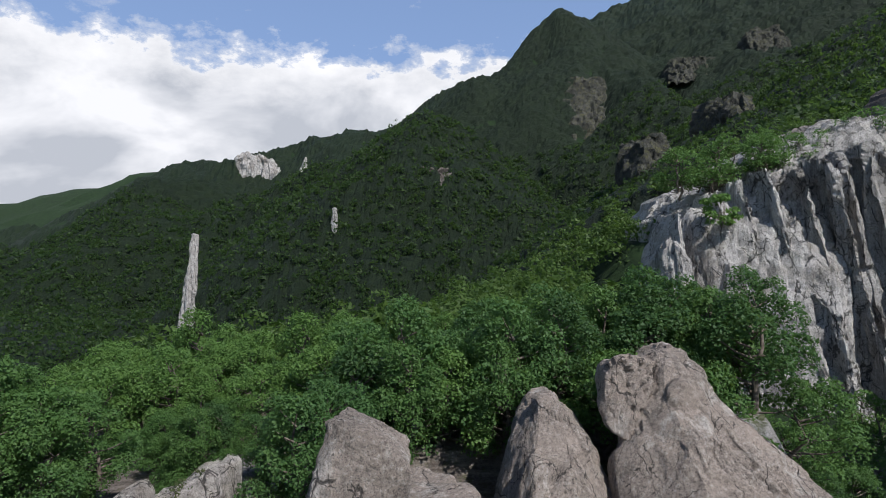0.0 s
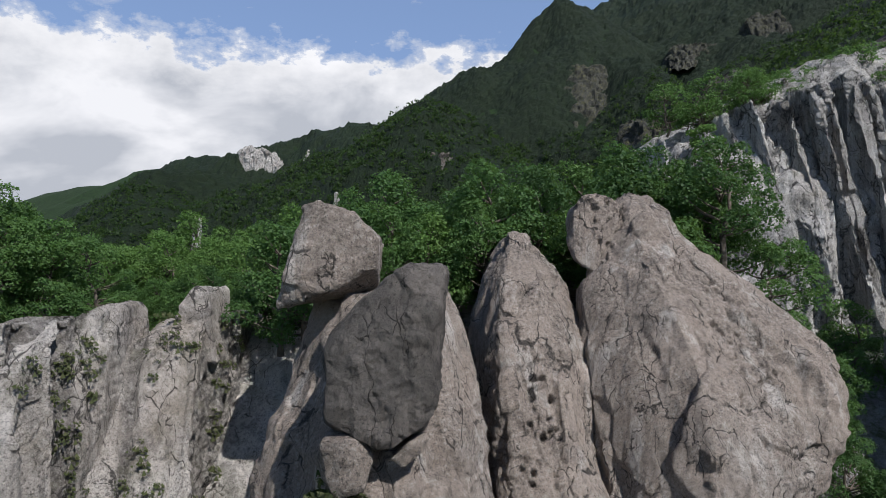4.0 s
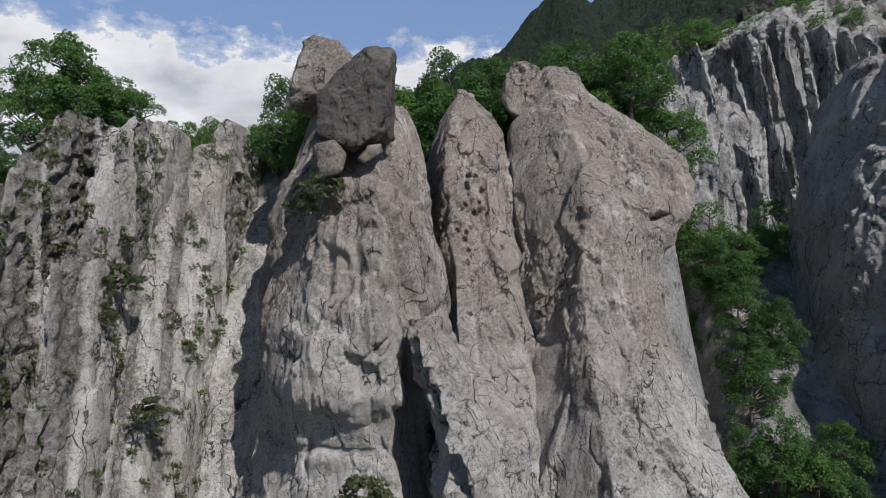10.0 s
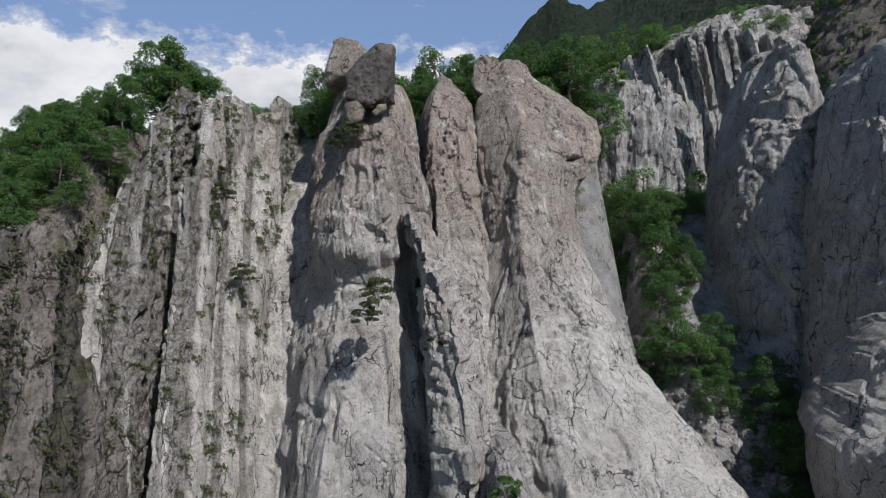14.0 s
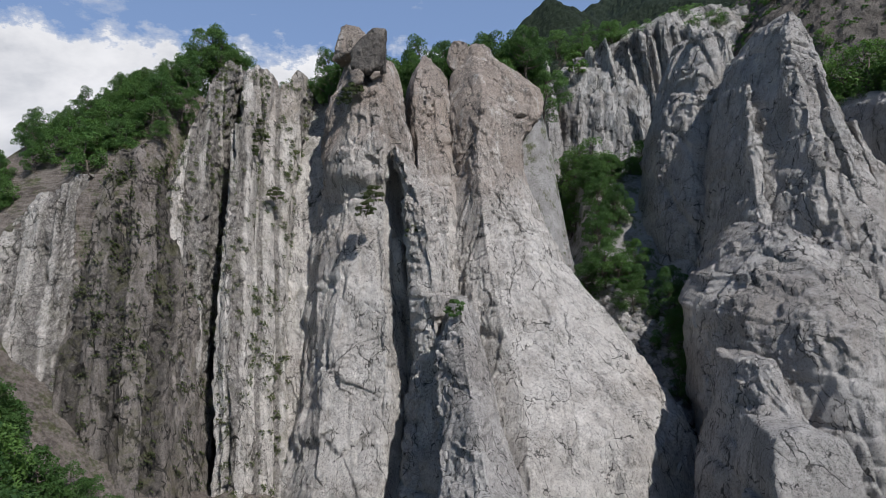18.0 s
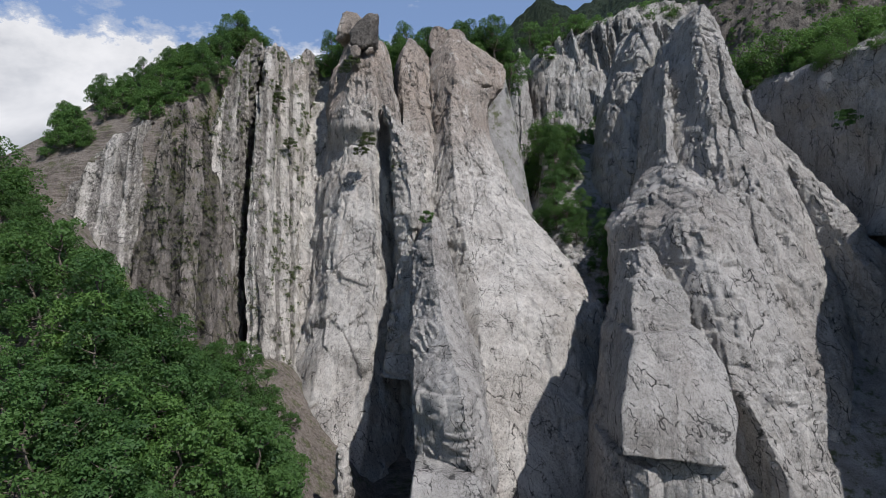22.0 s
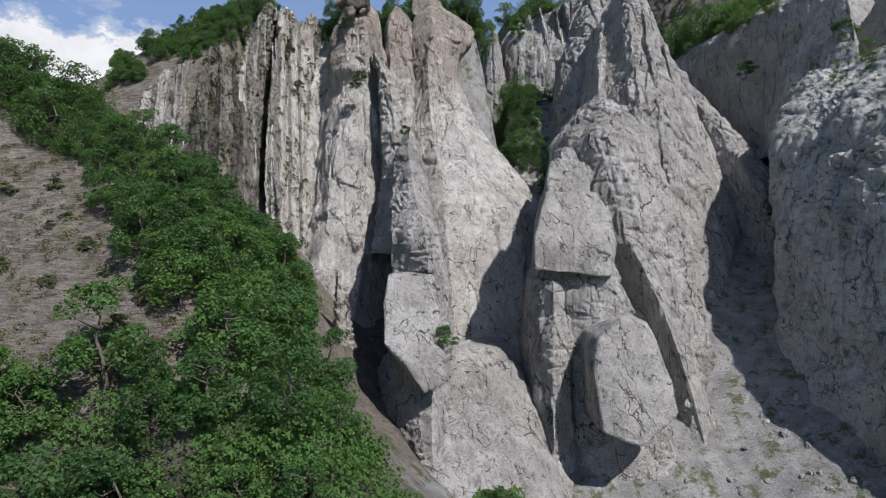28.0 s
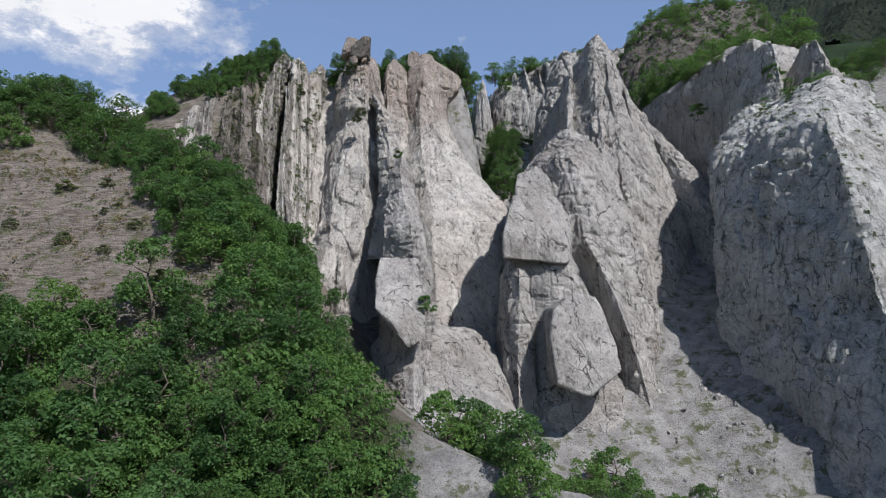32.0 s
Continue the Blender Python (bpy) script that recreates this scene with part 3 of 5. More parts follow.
def ground_height(x, y):
    back = np.clip((-30 - y) / 50, 0, 3)
    left = (20 - 8 * back) - (1.05 - 0.85 * np.clip(back, 0, 1)) * x - 7.5 * np.maximum(back - 1, 0)
    left = np.minimum(left, np.minimum(60, np.maximum(44 + 0.95 * (y + 25), -2 + 0.25 * (y + 78))))
    left = left - 7.0 * smooth(-28, -13, y) * (1 - smooth(-18, -12, x)) * smooth(-60, -46, x)
    right = -6 + 0.55 * (y + 41) + 0.4 * np.maximum(x - 59, 0)
    right = np.where(y < -41, -6 + 0.12 * (y + 41) + 0.3 * np.maximum(x - 70, 0), right)
    base = np.maximum(left, right)
    gully = np.minimum(44 + 0.75 * (y - 29), 74 + 0.12 * (y - 69))
    gully = np.where(y > 29, (44 + 0.28 * (y - 29)) * (1 - smooth(32, 37, x)) + gully * smooth(32, 37, x), gully)
    behind = 84 + 0.06 * (y - 45) - 0.10 * np.maximum(-x - 5, 0) - 0.7 * np.maximum(-x - 38, 0) + 0.15 * np.maximum(x, 0)
    wall = np.minimum(82 + 3.5 * (y - 47), behind)
    cliff_back = np.minimum(76 + 2.2 * (y - 100), 109 + 0.30 * np.maximum(y - 115, 0) + 0.1 * np.maximum(x - 40, 0))
    g = smooth(24, 34, x)
    rise = np.where(y > -12, wall * (1 - g) + np.maximum(gully, cliff_back) * g, -99)
    h = np.maximum(base, rise)
    ridge = np.maximum(left, np.minimum(behind, 70 + 1.0 * (y - 10) - 0.35 * np.maximum(-x - 26, 0)))
    h = np.where(y > 6, h + (ridge - h) * (1 - smooth(-25, -21, x)), h)
    far = smooth(75, 165, y)
    m = crest_height(x, y)
    steep = smooth(200, 700, y)
    m = m + far * (7 * flat_noise(x, y, 80) + steep * (42 * (0.30 - np.abs(flat_noise(x, y, 190, 3, 7))) + 9 * (0.28 - np.abs(flat_noise(x, y, 60, 2, 19)))))
    return h * (1 - far) + m * far + 0.9 * flat_noise(x, y, 9, 4, 3) * (1 - far)


def spread(n, reach, tight):
    t = np.linspace(-1, 1, n)
    return np.sinh(t * tight) / math.sinh(tight) * reach


gx = 25 + spread(270, 4600, 5.4)
gy = 10 + spread(350, 4600, 5.2)
GX, GY = np.meshgrid(gx, gy)
GZ = ground_height(GX, GY)
i, j = np.meshgrid(np.arange(len(gy) - 1), np.arange(len(gx) - 1), indexing="ij")
a = i * len(gx) + j
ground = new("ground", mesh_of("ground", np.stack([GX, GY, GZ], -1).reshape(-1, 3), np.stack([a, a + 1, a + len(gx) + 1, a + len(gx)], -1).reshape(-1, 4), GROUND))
tagged(ground, "earth and scree slopes with grass, rising to wooded mountains", "ground", kind="structure")


def land(x, y):
    return float(ground_height(np.array([[float(x)]]), np.array([[float(y)]]))[0, 0])


# ---------------------------------------------------------------- the cliff
loft("rock_pillar", [(2, -18, 14, -12, 30, 2.8, 0), (16, -16, 10, -4, 30, 2.8, 0), (30, -12.6, 9, 2, 32, 2.6, .1), (45, -10.6, 8, 9, 34, 2.4, .1), (58, -9.4, 6.5, 14, 36, 1.9, .15), (65.5, -8.7, 5.3, 18.2, 38, 1.8, .2), (67, -8.6, 5.3, 18, 38, 1.8, .2), (68.5, -8.5, 5, 17.0, 38, 1.8, .2),
     (71.5, -8.3, 4.7, 17, 38, 1.7, .2), (75, -7.9, 4.4, 19, 38, 1.6, .2), (80.5, -7, 3.4, 21.4, 38, 1.6, .2), (82.5, -6.8, 2.8, 24, 38, 2.1, .2), (85, -6.5, 2.2, 27.2, 38, 2.1, .15), (87, -6, 1.4, 30, 37, 2.1, 0)], ROCK_WARM, 0.2,
     label="tall warm grey limestone pillar with ledges and open cracks", category="rock pillar", strips=0.55, strip_w=4.0, strip_l=9, blocks=0.38, size=4.6, crack=0.5, back_cols=60, arrises=[(-1, 0), (-.85, -.25), (-.35, -.95), (.35, -1), (.9, -.3), (1, 0)], seed=3)
loft("rock_pillar", [(30, 0, 17, 12, 40, 2.2, 0), (50, 2, 16, 19, 42, 2.1, 0), (64, 3.5, 13.5, 25.5, 45, 2.1, 0), (73.7, 3.4, 11.8, 30, 46, 2.1, 0), (80.7, 3.3, 11.4, 33.7, 46, 2, -.1), (85, 3.5, 10.8, 36.5, 46, 2, -.1), (87.6, 4, 9.6, 38, 46, 2, -.1),
     (89.4, 4.8, 7.8, 39.6, 46, 2, -.1), (90.3, 5.4, 6.8, 40.8, 45, 2, 0)], ROCK_WARM, 0.2, label="slender limestone pillar with a pitted honeycomb face", category="rock pillar",
     strips=0.4, strip_w=3.4, strip_l=9, blocks=0.36, size=3.8, crack=0.3, pits=[(6.6, 79.5, 1.7, 4.6, 0.62, 0.9)], arrises=[(-1, 0), (-.95, -.25), (-.55, -1), (.4, -.9), (.95, -.3), (1, 0)], seed=11)
loft("rock_pillar", [(2, 2, 42, -16, 30, 2.4, .1), (10, 4, 41, -12, 30, 2.4, .1), (25, 6, 40, -4, 32, 2.3, 0), (39, 7, 37.5, 3, 34, 2.2, 0), (45, 8, 34, 9, 36, 2.2, 0), (53, 8.5, 28, 15.5, 38, 1.8, 0), (61.7, 9.5, 23.4, 21, 41, 1.5, 0), (70, 10, 21.2, 26, 43, 1.35, 0), (75, 10, 21.4, 28.2, 43.5, 1.3, 0),
     (77.6, 9.9, 23.2, 29.2, 44, 1.3, -.02), (79, 9.9, 24.2, 30, 44, 1.3, -.05), (83, 10.1, 24.6, 32.5, 44.5, 1.3, -.08), (85, 10.3, 23.6, 34.5, 45, 1.3, -.08), (87, 10.6, 21.7, 36.4, 46, 1.4, -.08), (89, 11, 19.6, 38.2, 46.5, 1.5, -.1), (91, 11.8, 17.4, 40.5, 47, 1.9, -.1), (92.4, 13, 16.2, 42, 47, 2, -.1), (93, 14, 15.6, 43, 46, 2, 0)], ROCK_WARM, 0.21,
     label="broad angular limestone pillar with weathered hollows, spreading into a smooth apron", category="rock pillar", strips=0.55, strip_w=5.5, strip_l=12, blocks=0.26, crack=0.4, size=5, back_cols=80,
     pits=[(18.6, 84, 3.0, 4.5, 0.5, 0.45), (18.5, 63, 3.8, 6.5, 0.8, 0.5), (21.5, 78, 1.6, 1.4, 2.4, 2.2)], arrises=[(-1, 0), (-.98, -.22), (-.28, -1), (.5, -.85), (1, -.5), (1, 0)], seed=23)
loft("rock_spur", [(-8, 5, 23, -45, 10, 2.4, 0), (4, 8.6, 20.6, -40, 15, 2.8, 0), (10, 9.2, 20, -37.4, 18, 2.8, 0), (12.5, 9.4, 19.8, -34.5, 20, 2.8, 0), (17, 9.6, 19.4, -34, 20, 2.8, 0), (20, 9.5, 19.2, -32.5, 20, 2.8, 0), (26.6, 9.5, 18.8, -29, 20, 3.0, 0), (27.4, 9.8, 18.4, -28.2, 20, 3.4, 0), (33, 9.4, 17.8, -26.8, 20, 3.2, 0),
     (40, 8.6, 15.6, -16, 22, 2.5, 0), (48, 8.3, 13.6, -4, 24, 2.1, 0), (51.5, 9.3, 12.8, 1.5, 22, 2, 0), (53, 10, 12, 3.5, 18, 2, 0)], ROCK_GREY, 0.27, label="narrow limestone spur stepping down in broken blocks", category="rock spur",
     strips=0.55, strip_w=2.8, strip_l=3.5, blocks=0.3, size=2.6, tall=1.2, crack=0.5, beds=0.2, seed=31)
loft("rock_spur", [(30, 3, 13, 0, 25, 2, 0), (40, 4.5, 12, 3.5, 27, 2, 0), (52, 4.8, 11, 7, 28, 2, 0), (60, 4.4, 10, 9, 29, 2, 0), (66, 3.6, 8.4, 12, 30, 2, 0), (70, 2.6, 5.6, 15.2, 30, 2, 0), (72.2, 2.4, 4, 17, 28, 2, 0)], ROCK_WARM, 0.27,
     label="jagged rib of broken limestone blocks", category="rock spur", big=0.7, strips=1.3, strip_w=2.2, strip_l=4, blocks=0.5, size=2.2, tall=1.3, crack=0.8, seed=41)
loft("rock_column", [(-10, 29, 60, -36, 10, 2.6, 0), (2, 31, 54, -30, 10, 2.5, .1), (10, 32, 51, -27, 10, 2.4, .1), (20, 32, 47.4, -24.6, 8, 2.5, .1), (24.8, 31.8, 45.8, -24.0, 6, 2.6, 0), (26.4, 32, 45.2, -23.6, 6, 2.7, 0), (30, 33, 44.4, -20.5, 6, 2.6, 0), (37, 34, 43.4, -16.4, 5, 2.6, 0),
     (41, 35, 42, -13, 4, 2.4, 0), (44.5, 36, 41.4, -10, 4, 2.3, 0), (48, 37, 40.5, -6, 4, 2.2, 0)], ROCK_GREY, 0.28, label="tall pale limestone column carrying an undercut block", category="rock column",
     strips=0.8, strip_w=3.2, strip_l=6, blocks=0.35, size=3, crack=0.6, beds=0.1, seed=53)
boulder("rock_block", [(30.6, -24.6, 27.6), (41.4, -25, 26.6), (42.6, -23.6, 31), (42.4, -21.4, 35.6), (40.6, -19.4, 39.2), (33.0, -21.2, 39), (31.6, -23, 35.4), (30.6, -24.4, 31.4), (44, -15, 27.4), (44, -14, 34), (41.6, -12, 39.6), (33.4, -12, 39.4), (31.4, -14, 28.4)], ROCK_GREY,
        "massive flat-fronted block of pale limestone with an undercut foot", 54, 0.5, 0.26, 0.16, "rock block", big=0.3, strips=0.14, strip_w=3.4, strip_l=4, blocks=0.10, size=3)
boulder("rock_block", [(33.6, -18.6, 38.6), (40.2, -18, 38.6), (40.4, -17, 42), (39.6, -16.2, 44.2), (36.6, -15.8, 45), (34.4, -16, 44.4), (33.6, -17.4, 41.4), (34.4, -8, 39), (40.6, -8, 39), (39.6, -9, 44), (35, -9, 44.4)], ROCK_GREY,
        "smaller capping block of pale limestone", 55, 0.5, 0.26, 0.14, "rock block", big=0.3, strips=0.14, strip_w=2.4, strip_l=3, blocks=0.10, size=2.4)
loft("rock_column", [(-10, 27, 38, -36, 0, 2.4, 0), (4, 29.6, 36.6, -30.5, 0, 2.6, 0), (15, 30.2, 36.6, -27, 0, 2.6, 0), (22, 31, 36.8, -25, 0, 2.6, 0), (24.6, 31, 36.8, -24.8, -4, 2.6, 0), (26.2, 31.4, 36.4, -23.8, -4, 2.6, 0)], ROCK_GREY, 0.27, label="narrow pale limestone column under the bulging block", category="rock column", strips=0.7, strip_w=2.2, strip_l=5, blocks=0.35, beds=0.1, seed=57)
boulder("rock_slab", [(37.6, -33, 19), (41.2, -31, 21.7), (45, -30.5, 20.9), (47.3, -33.5, 13.3), (47.6, -34.5, 9.6), (42.5, -36, 5.8), (37.5, -36, 7.6), (36.7, -34.5, 14.9), (37.6, -21, 19), (45, -18.5, 20.9), (47.6, -22.5, 9.6), (37.5, -24, 7.6)], ROCK_GREY,
        "smooth leaning slab of pale limestone", 59, 0.5, 0.26, 0.3, "rock slab", big=0.3, strips=0.12, strip_w=4, strip_l=5, blocks=0.10, size=3)
boulder("rock_block", [(10.4, -29, 27.3), (16.5, -29, 27.3), (17.8, -34, 19.9), (18.3, -38.2, 14.3), (15.6, -38.6, 13.1), (13.1, -38.2, 17.1), (10.7, -36.5, 18.9), (10, -32, 23.4), (10.4, -20, 27.3), (17.8, -25, 19.9), (15.6, -29.6, 13.1), (10.7, -27.5, 18.9)], ROCK_GREY,
        "smooth overhanging block on the front of the spur", 58, 0.5, 0.26, 0.12, "rock block", big=0.3, strips=0.14, strip_w=3, strip_l=5, blocks=0.08, size=3)
loft("rock_rib", [(-8, 50, 64, -31, 0, 2.4, 0), (0, 51, 60.5, -26.5, 0, 2.4, 0), (9, 51, 58, -22.5, 2, 2.4, 0), (21, 48.8, 54.6, -18, 4, 2.3, 0), (28, 46.8, 51, -15.6, 4, 2.2, 0), (31.5, 46, 48.6, -14.6, 2, 2.1, 0)], ROCK_GREY, 0.27, label="slanting limestone rib beside a dark cleft", category="rock rib", strips=0.8, blocks=0.4, crack=0.6, seed=60)
loft("rock_shoulder", [(2, 40, 68, -16, 25, 2.3, 0), (14, 40, 65, -15, 25, 2.3, 0), (30.6, 40, 63, -12, 25, 2.2, 0), (44, 38.6, 60, -7, 28, 2, -.1), (51.5, 39, 58, -3.5, 30, 2, -.2), (57, 43.5, 55, 4, 30, 2, -.1), (60, 46.3, 51.8, 9, 28, 2, 0), (61.3, 47.6, 50.4, 11, 25, 2, 0)], ROCK_GREY, 0.3,
     label="rounded shoulder of fractured grey limestone", category="rock shoulder", strips=0.9, strip_w=2.8, strip_l=6, blocks=0.5, size=2.8, crack=0.7, seed=61)
loft("rock_tower", [(0, 44, 80, -12, 45, 2.2, 0), (14, 45, 76, -7, 45, 2.2, 0), (25, 45, 78, 0, 45, 2.1, 0), (38, 45.5, 79.5, 7, 46, 2.0, -.1), (51, 46.5, 77, 11.5, 48, 1.9, -.1), (61, 48.5, 73.5, 15.5, 49, 1.9, -.1), (70, 50.5, 71, 20.5, 50, 1.9, -.1), (83, 54.8, 67, 28, 50, 2, -.1), (89, 57, 65.5, 30.5, 50, 2, -.1), (92.5, 59, 63.5, 31.5, 48, 2, 0), (94, 60.4, 62.3, 32.5, 45, 2, 0)],
     ROCK_GREY, 0.29, label="tapering grey limestone tower with long slanting cracks", category="rock tower", big=1.0, strips=1.3, strip_w=3.6, strip_l=20, lean=0.25, back_cols=70, blocks=0.36, size=3.6, tall=2.6, crack=0.8, arrises=[(-1, 0), (-.93, -.25), (-.35, -1), (.45, -.95), (1, -.4), (1, 0)], seed=71)
for rib in ([(34, 54, 58.8, 4, 30, 2, 0), (50, 54.6, 58.6, 9.6, 34, 2, 0), (61, 55.4, 58.6, 13.8, 38, 2, 0), (74, 56.4, 59, 21, 40, 2, 0), (84, 57.4, 59.6, 26.6, 44, 2, 0), (91, 58.4, 59.8, 30, 44, 2, 0)],
            [(20, 58.4, 63.4, -4, 24, 2, 0), (38, 59, 63, 5.4, 30, 2, 0), (51, 59.4, 62.8, 9.8, 34, 2, 0), (70, 60.4, 63, 18.8, 40, 2, 0), (80, 61, 63.2, 24.6, 42, 2, 0), (86.5, 61.8, 63, 28.6, 42, 2, 0)],
            [(45, 45.6, 50.4, 9.6, 30, 2, 0), (56, 47.8, 51.6, 14.6, 34, 2, 0), (66, 49.8, 52.8, 20, 38, 2, 0), (76, 51.6, 54, 25.4, 42, 2, 0), (82.5, 53, 54.4, 29, 42, 2, 0)],
            [(40, 64, 68.6, 7.6, 30, 2, 0), (56, 65, 68.4, 13.2, 36, 2, 0), (68, 65.6, 68, 19.6, 40, 2, 0), (76, 65.8, 67.4, 24.6, 40, 2, 0)]):
    loft("rock_rib", rib, ROCK_GREY, 0.28, label="upright rib standing proud on the face of the tower", category="rock rib", big=0.5, strips=0.8, strip_w=1.8, strip_l=7, blocks=0.4, size=2.2, tall=2.2, crack=0.5, seed=300 + rib[0][0])
loft("rock_rib", [(24, 74, 96, 3, 40, 2.4, 0), (34, 76.6, 92, 9, 40, 2.4, 0), (44, 75.5, 89, 14, 42, 2.3, 0), (52, 74, 84.6, 19, 44, 2.2, 0), (64, 70.6, 77, 26, 45, 2.1, 0), (73, 68, 71.6, 31, 44, 2, 0), (76, 67, 69.6, 33, 42, 2, 0)], ROCK_GREY, 0.32, label="slanting flank rib beside a long dark cleft", category="rock rib", strips=0.9, strip_w=2.6, strip_l=9, blocks=0.5, size=2.6, crack=0.7, seed=73)
loft("rock_tower", [(45, 43, 64, 34, 70, 2.2, 0), (65, 45.5, 62, 41, 72, 2.2, 0), (80, 48.5, 61.5, 47, 74, 2.2, 0), (90, 52, 61, 50, 74, 2.2, 0), (95, 53.4, 60.2, 52, 72, 2.2, 0), (97.5, 54.6, 58.6, 53, 68, 2, 0)], ROCK_GREY, 0.36,
     label="ribbed grey limestone tower behind the gully", category="rock tower", strips=1.6, strip_w=3.0, strip_l=22, blocks=0.4, seed=83)
loft("rock_tower", [(50, 27, 40, 88, 112, 2.3, 0), (70, 28.5, 38.6, 90, 112, 2.3, 0), (88, 30, 37.4, 91.5, 110, 2.2, 0), (98, 31, 36.4, 93, 108, 2.1, 0), (103, 32, 35.4, 94, 106, 2, 0), (105.6, 33, 34.6, 95, 104, 2, 0)], ROCK_GREY, 0.36, label="narrow fluted limestone tower at the edge of the pale cliff", category="rock tower", strips=1.2, strip_w=2.2, strip_l=16, blocks=0.4, seed=85)
loft("back_cliff", [(40, 34, 110, 84, 150, 4, 0), (70, 35, 110, 90, 150, 4, 0), (95, 36, 110, 95, 150, 4, 0), (105, 36.6, 110, 99, 150, 4, 0), (109, 40, 110, 101.5, 150, 4, 0), (113, 47, 110, 103.5, 150, 4, 0), (118, 56, 110, 106, 150, 4, 0), (124, 70, 110, 110, 150, 4, 0)], ROCK_FLUTED, 0.42,
     label="fluted pale cliff with deep upright grooves", category="cliff", kind="structure", big=1.2, strips=1.5, strip_w=4.5, strip_l=40, cols=0.8, col_w=2.4, lean=0.2, blocks=0.15, seed=97)
for k, (fx0, fw, fy0, ft) in enumerate([(43, 2.0, 98.5, 109), (46.2, 1.8, 97.5, 111), (49.5, 2.4, 95.5, 113), (52.6, 2.4, 91.5, 98), (54.6, 2.0, 95, 113), (57.5, 2.4, 93, 114), (60.4, 2.0, 94, 115), (63, 2.6, 92, 116), (66.2, 2.0, 92, 115), (69, 2.6, 89, 114), (72.4, 2.2, 89, 113), (75, 3.0, 86, 112)]):
    loft("rock_flute", [(50, fx0 + 3, fx0 + fw * 2 + 6, fy0 - 12, 120, 1.7, .2), (75, fx0 + 1.5, fx0 + fw * 1.7 + 3.5, fy0 - 6, 118, 1.7, .2), (92, fx0 + 0.6, fx0 + fw * 1.3 + 1.4, fy0 - 1, 116, 1.7, .2), (ft - 3, fx0 - 0.6, fx0 + fw - 0.4, fy0 + 4, 114, 1.8, .2), (ft, fx0 - 0.2, fx0 + fw * 0.4, fy0 + 6, 112, 2, 0)],
         ROCK_FLUTED, 0.5, label="leaning flute of pale limestone on the cliff", category="rock flute", big=0.4, cols=0.5, col_w=1.3, strips=1.2, strip_w=1.8, strip_l=18, lean=0.2, blocks=0.45, size=2.4, tall=4, seed=190 + k)
loft("side_cliff", [(20, 66, 150, 45, 170, 3.4, 0), (60, 72, 150, 62, 170, 3.4, 0), (90, 77, 150, 72, 170, 3.4, 0), (106, 80, 150, 77, 170, 3.4, 0), (128, 92, 150, 92, 170, 3.4, 0), (140, 104, 150, 104, 170, 3, 0)], ROCK_DARK, 0.65,
     label="dark fluted cliff overgrown with scrub", category="cliff", kind="structure", cols=0.8, col_w=2.6, strips=1.2, strip_w=3.2, strip_l=30, seed=101)
loft("right_cliff", [(0, 86, 160, 8, 105, 1.3, -.7), (40, 84, 160, 9, 112, 1.3, -.7), (60, 83, 160, 11, 116, 1.25, -.7), (79, 82.4, 160, 14, 120, 1.2, -.7), (85, 83.5, 160, 17, 122, 1.2, -.7), (88, 87, 160, 24, 124, 1.2, -.7), (89.5, 92, 160, 36, 124, 1.3, -.6)], ROCK_GREY, 0.4,
     label="shaded grey cliff face with curved joints", category="cliff", kind="structure", big=1.2, strips=1.2, strip_w=5, strip_l=12, blocks=0.32, size=5, tall=1.3, crack=1.0, seed=113)
loft("rock_buttress", [(-12, 68, 130, -60, 20, 1.2, -.72), (10, 70.5, 126, -52, 22, 1.2, -.72), (25, 72, 122, -45, 24, 1.2, -.72), (40, 73.6, 120, -38, 26, 1.2, -.7), (50, 75.6, 120, -31, 28, 1.2, -.68), (57, 80, 120, -22, 30, 1.2, -.6), (63, 87, 118, -13, 32, 1.2, -.5), (66, 93, 116, -6, 32, 1.8, -.3), (67.5, 99, 112, 0, 30, 1.9, -.2)],
     ROCK_SHADE, 0.34, label="massive shaded buttress of grey fractured limestone", category="rock buttress", big=1.4, strips=1.25, strip_w=5.0, strip_l=15, blocks=0.36, size=6.0, tall=1.6, crack=1.1, beds=0.1, lean=0.1, seed=127)
loft("rock_pinnacle", [(50, 85, 97, -4, 30, 2.2, 0), (60, 87.4, 96.4, -1, 30, 2.0, 0), (66, 89, 96.6, 1, 28, 1.8, .1), (72, 90.4, 96.4, 3, 24, 1.7, .1), (77, 92, 95.6, 5, 18, 1.8, 0), (80, 93.2, 94.6, 7, 14, 2, 0)], ROCK_SHADE, 0.33, label="blocky limestone pinnacle with plants in its cracks", category="rock pinnacle", strips=0.8, strip_w=2.2, strip_l=5, blocks=0.35, size=2.6, crack=0.6, seed=128)
loft("rock_pinnacle", [(55, 97, 112, -12, 25, 2.2, 0), (66, 99, 108, -4, 24, 2.0, 0), (70, 100, 106.4, 0, 20, 1.8, -.1), (75, 100.8, 104.8, 2, 16, 1.7, -.1), (79, 101.8, 103.2, 4, 10, 2, 0)], ROCK_GREY, 0.33, label="pointed pale limestone pinnacle", category="rock pinnacle", strips=0.7, strip_w=2.2, strip_l=5, blocks=0.35, size=2.6, crack=0.6, seed=129)
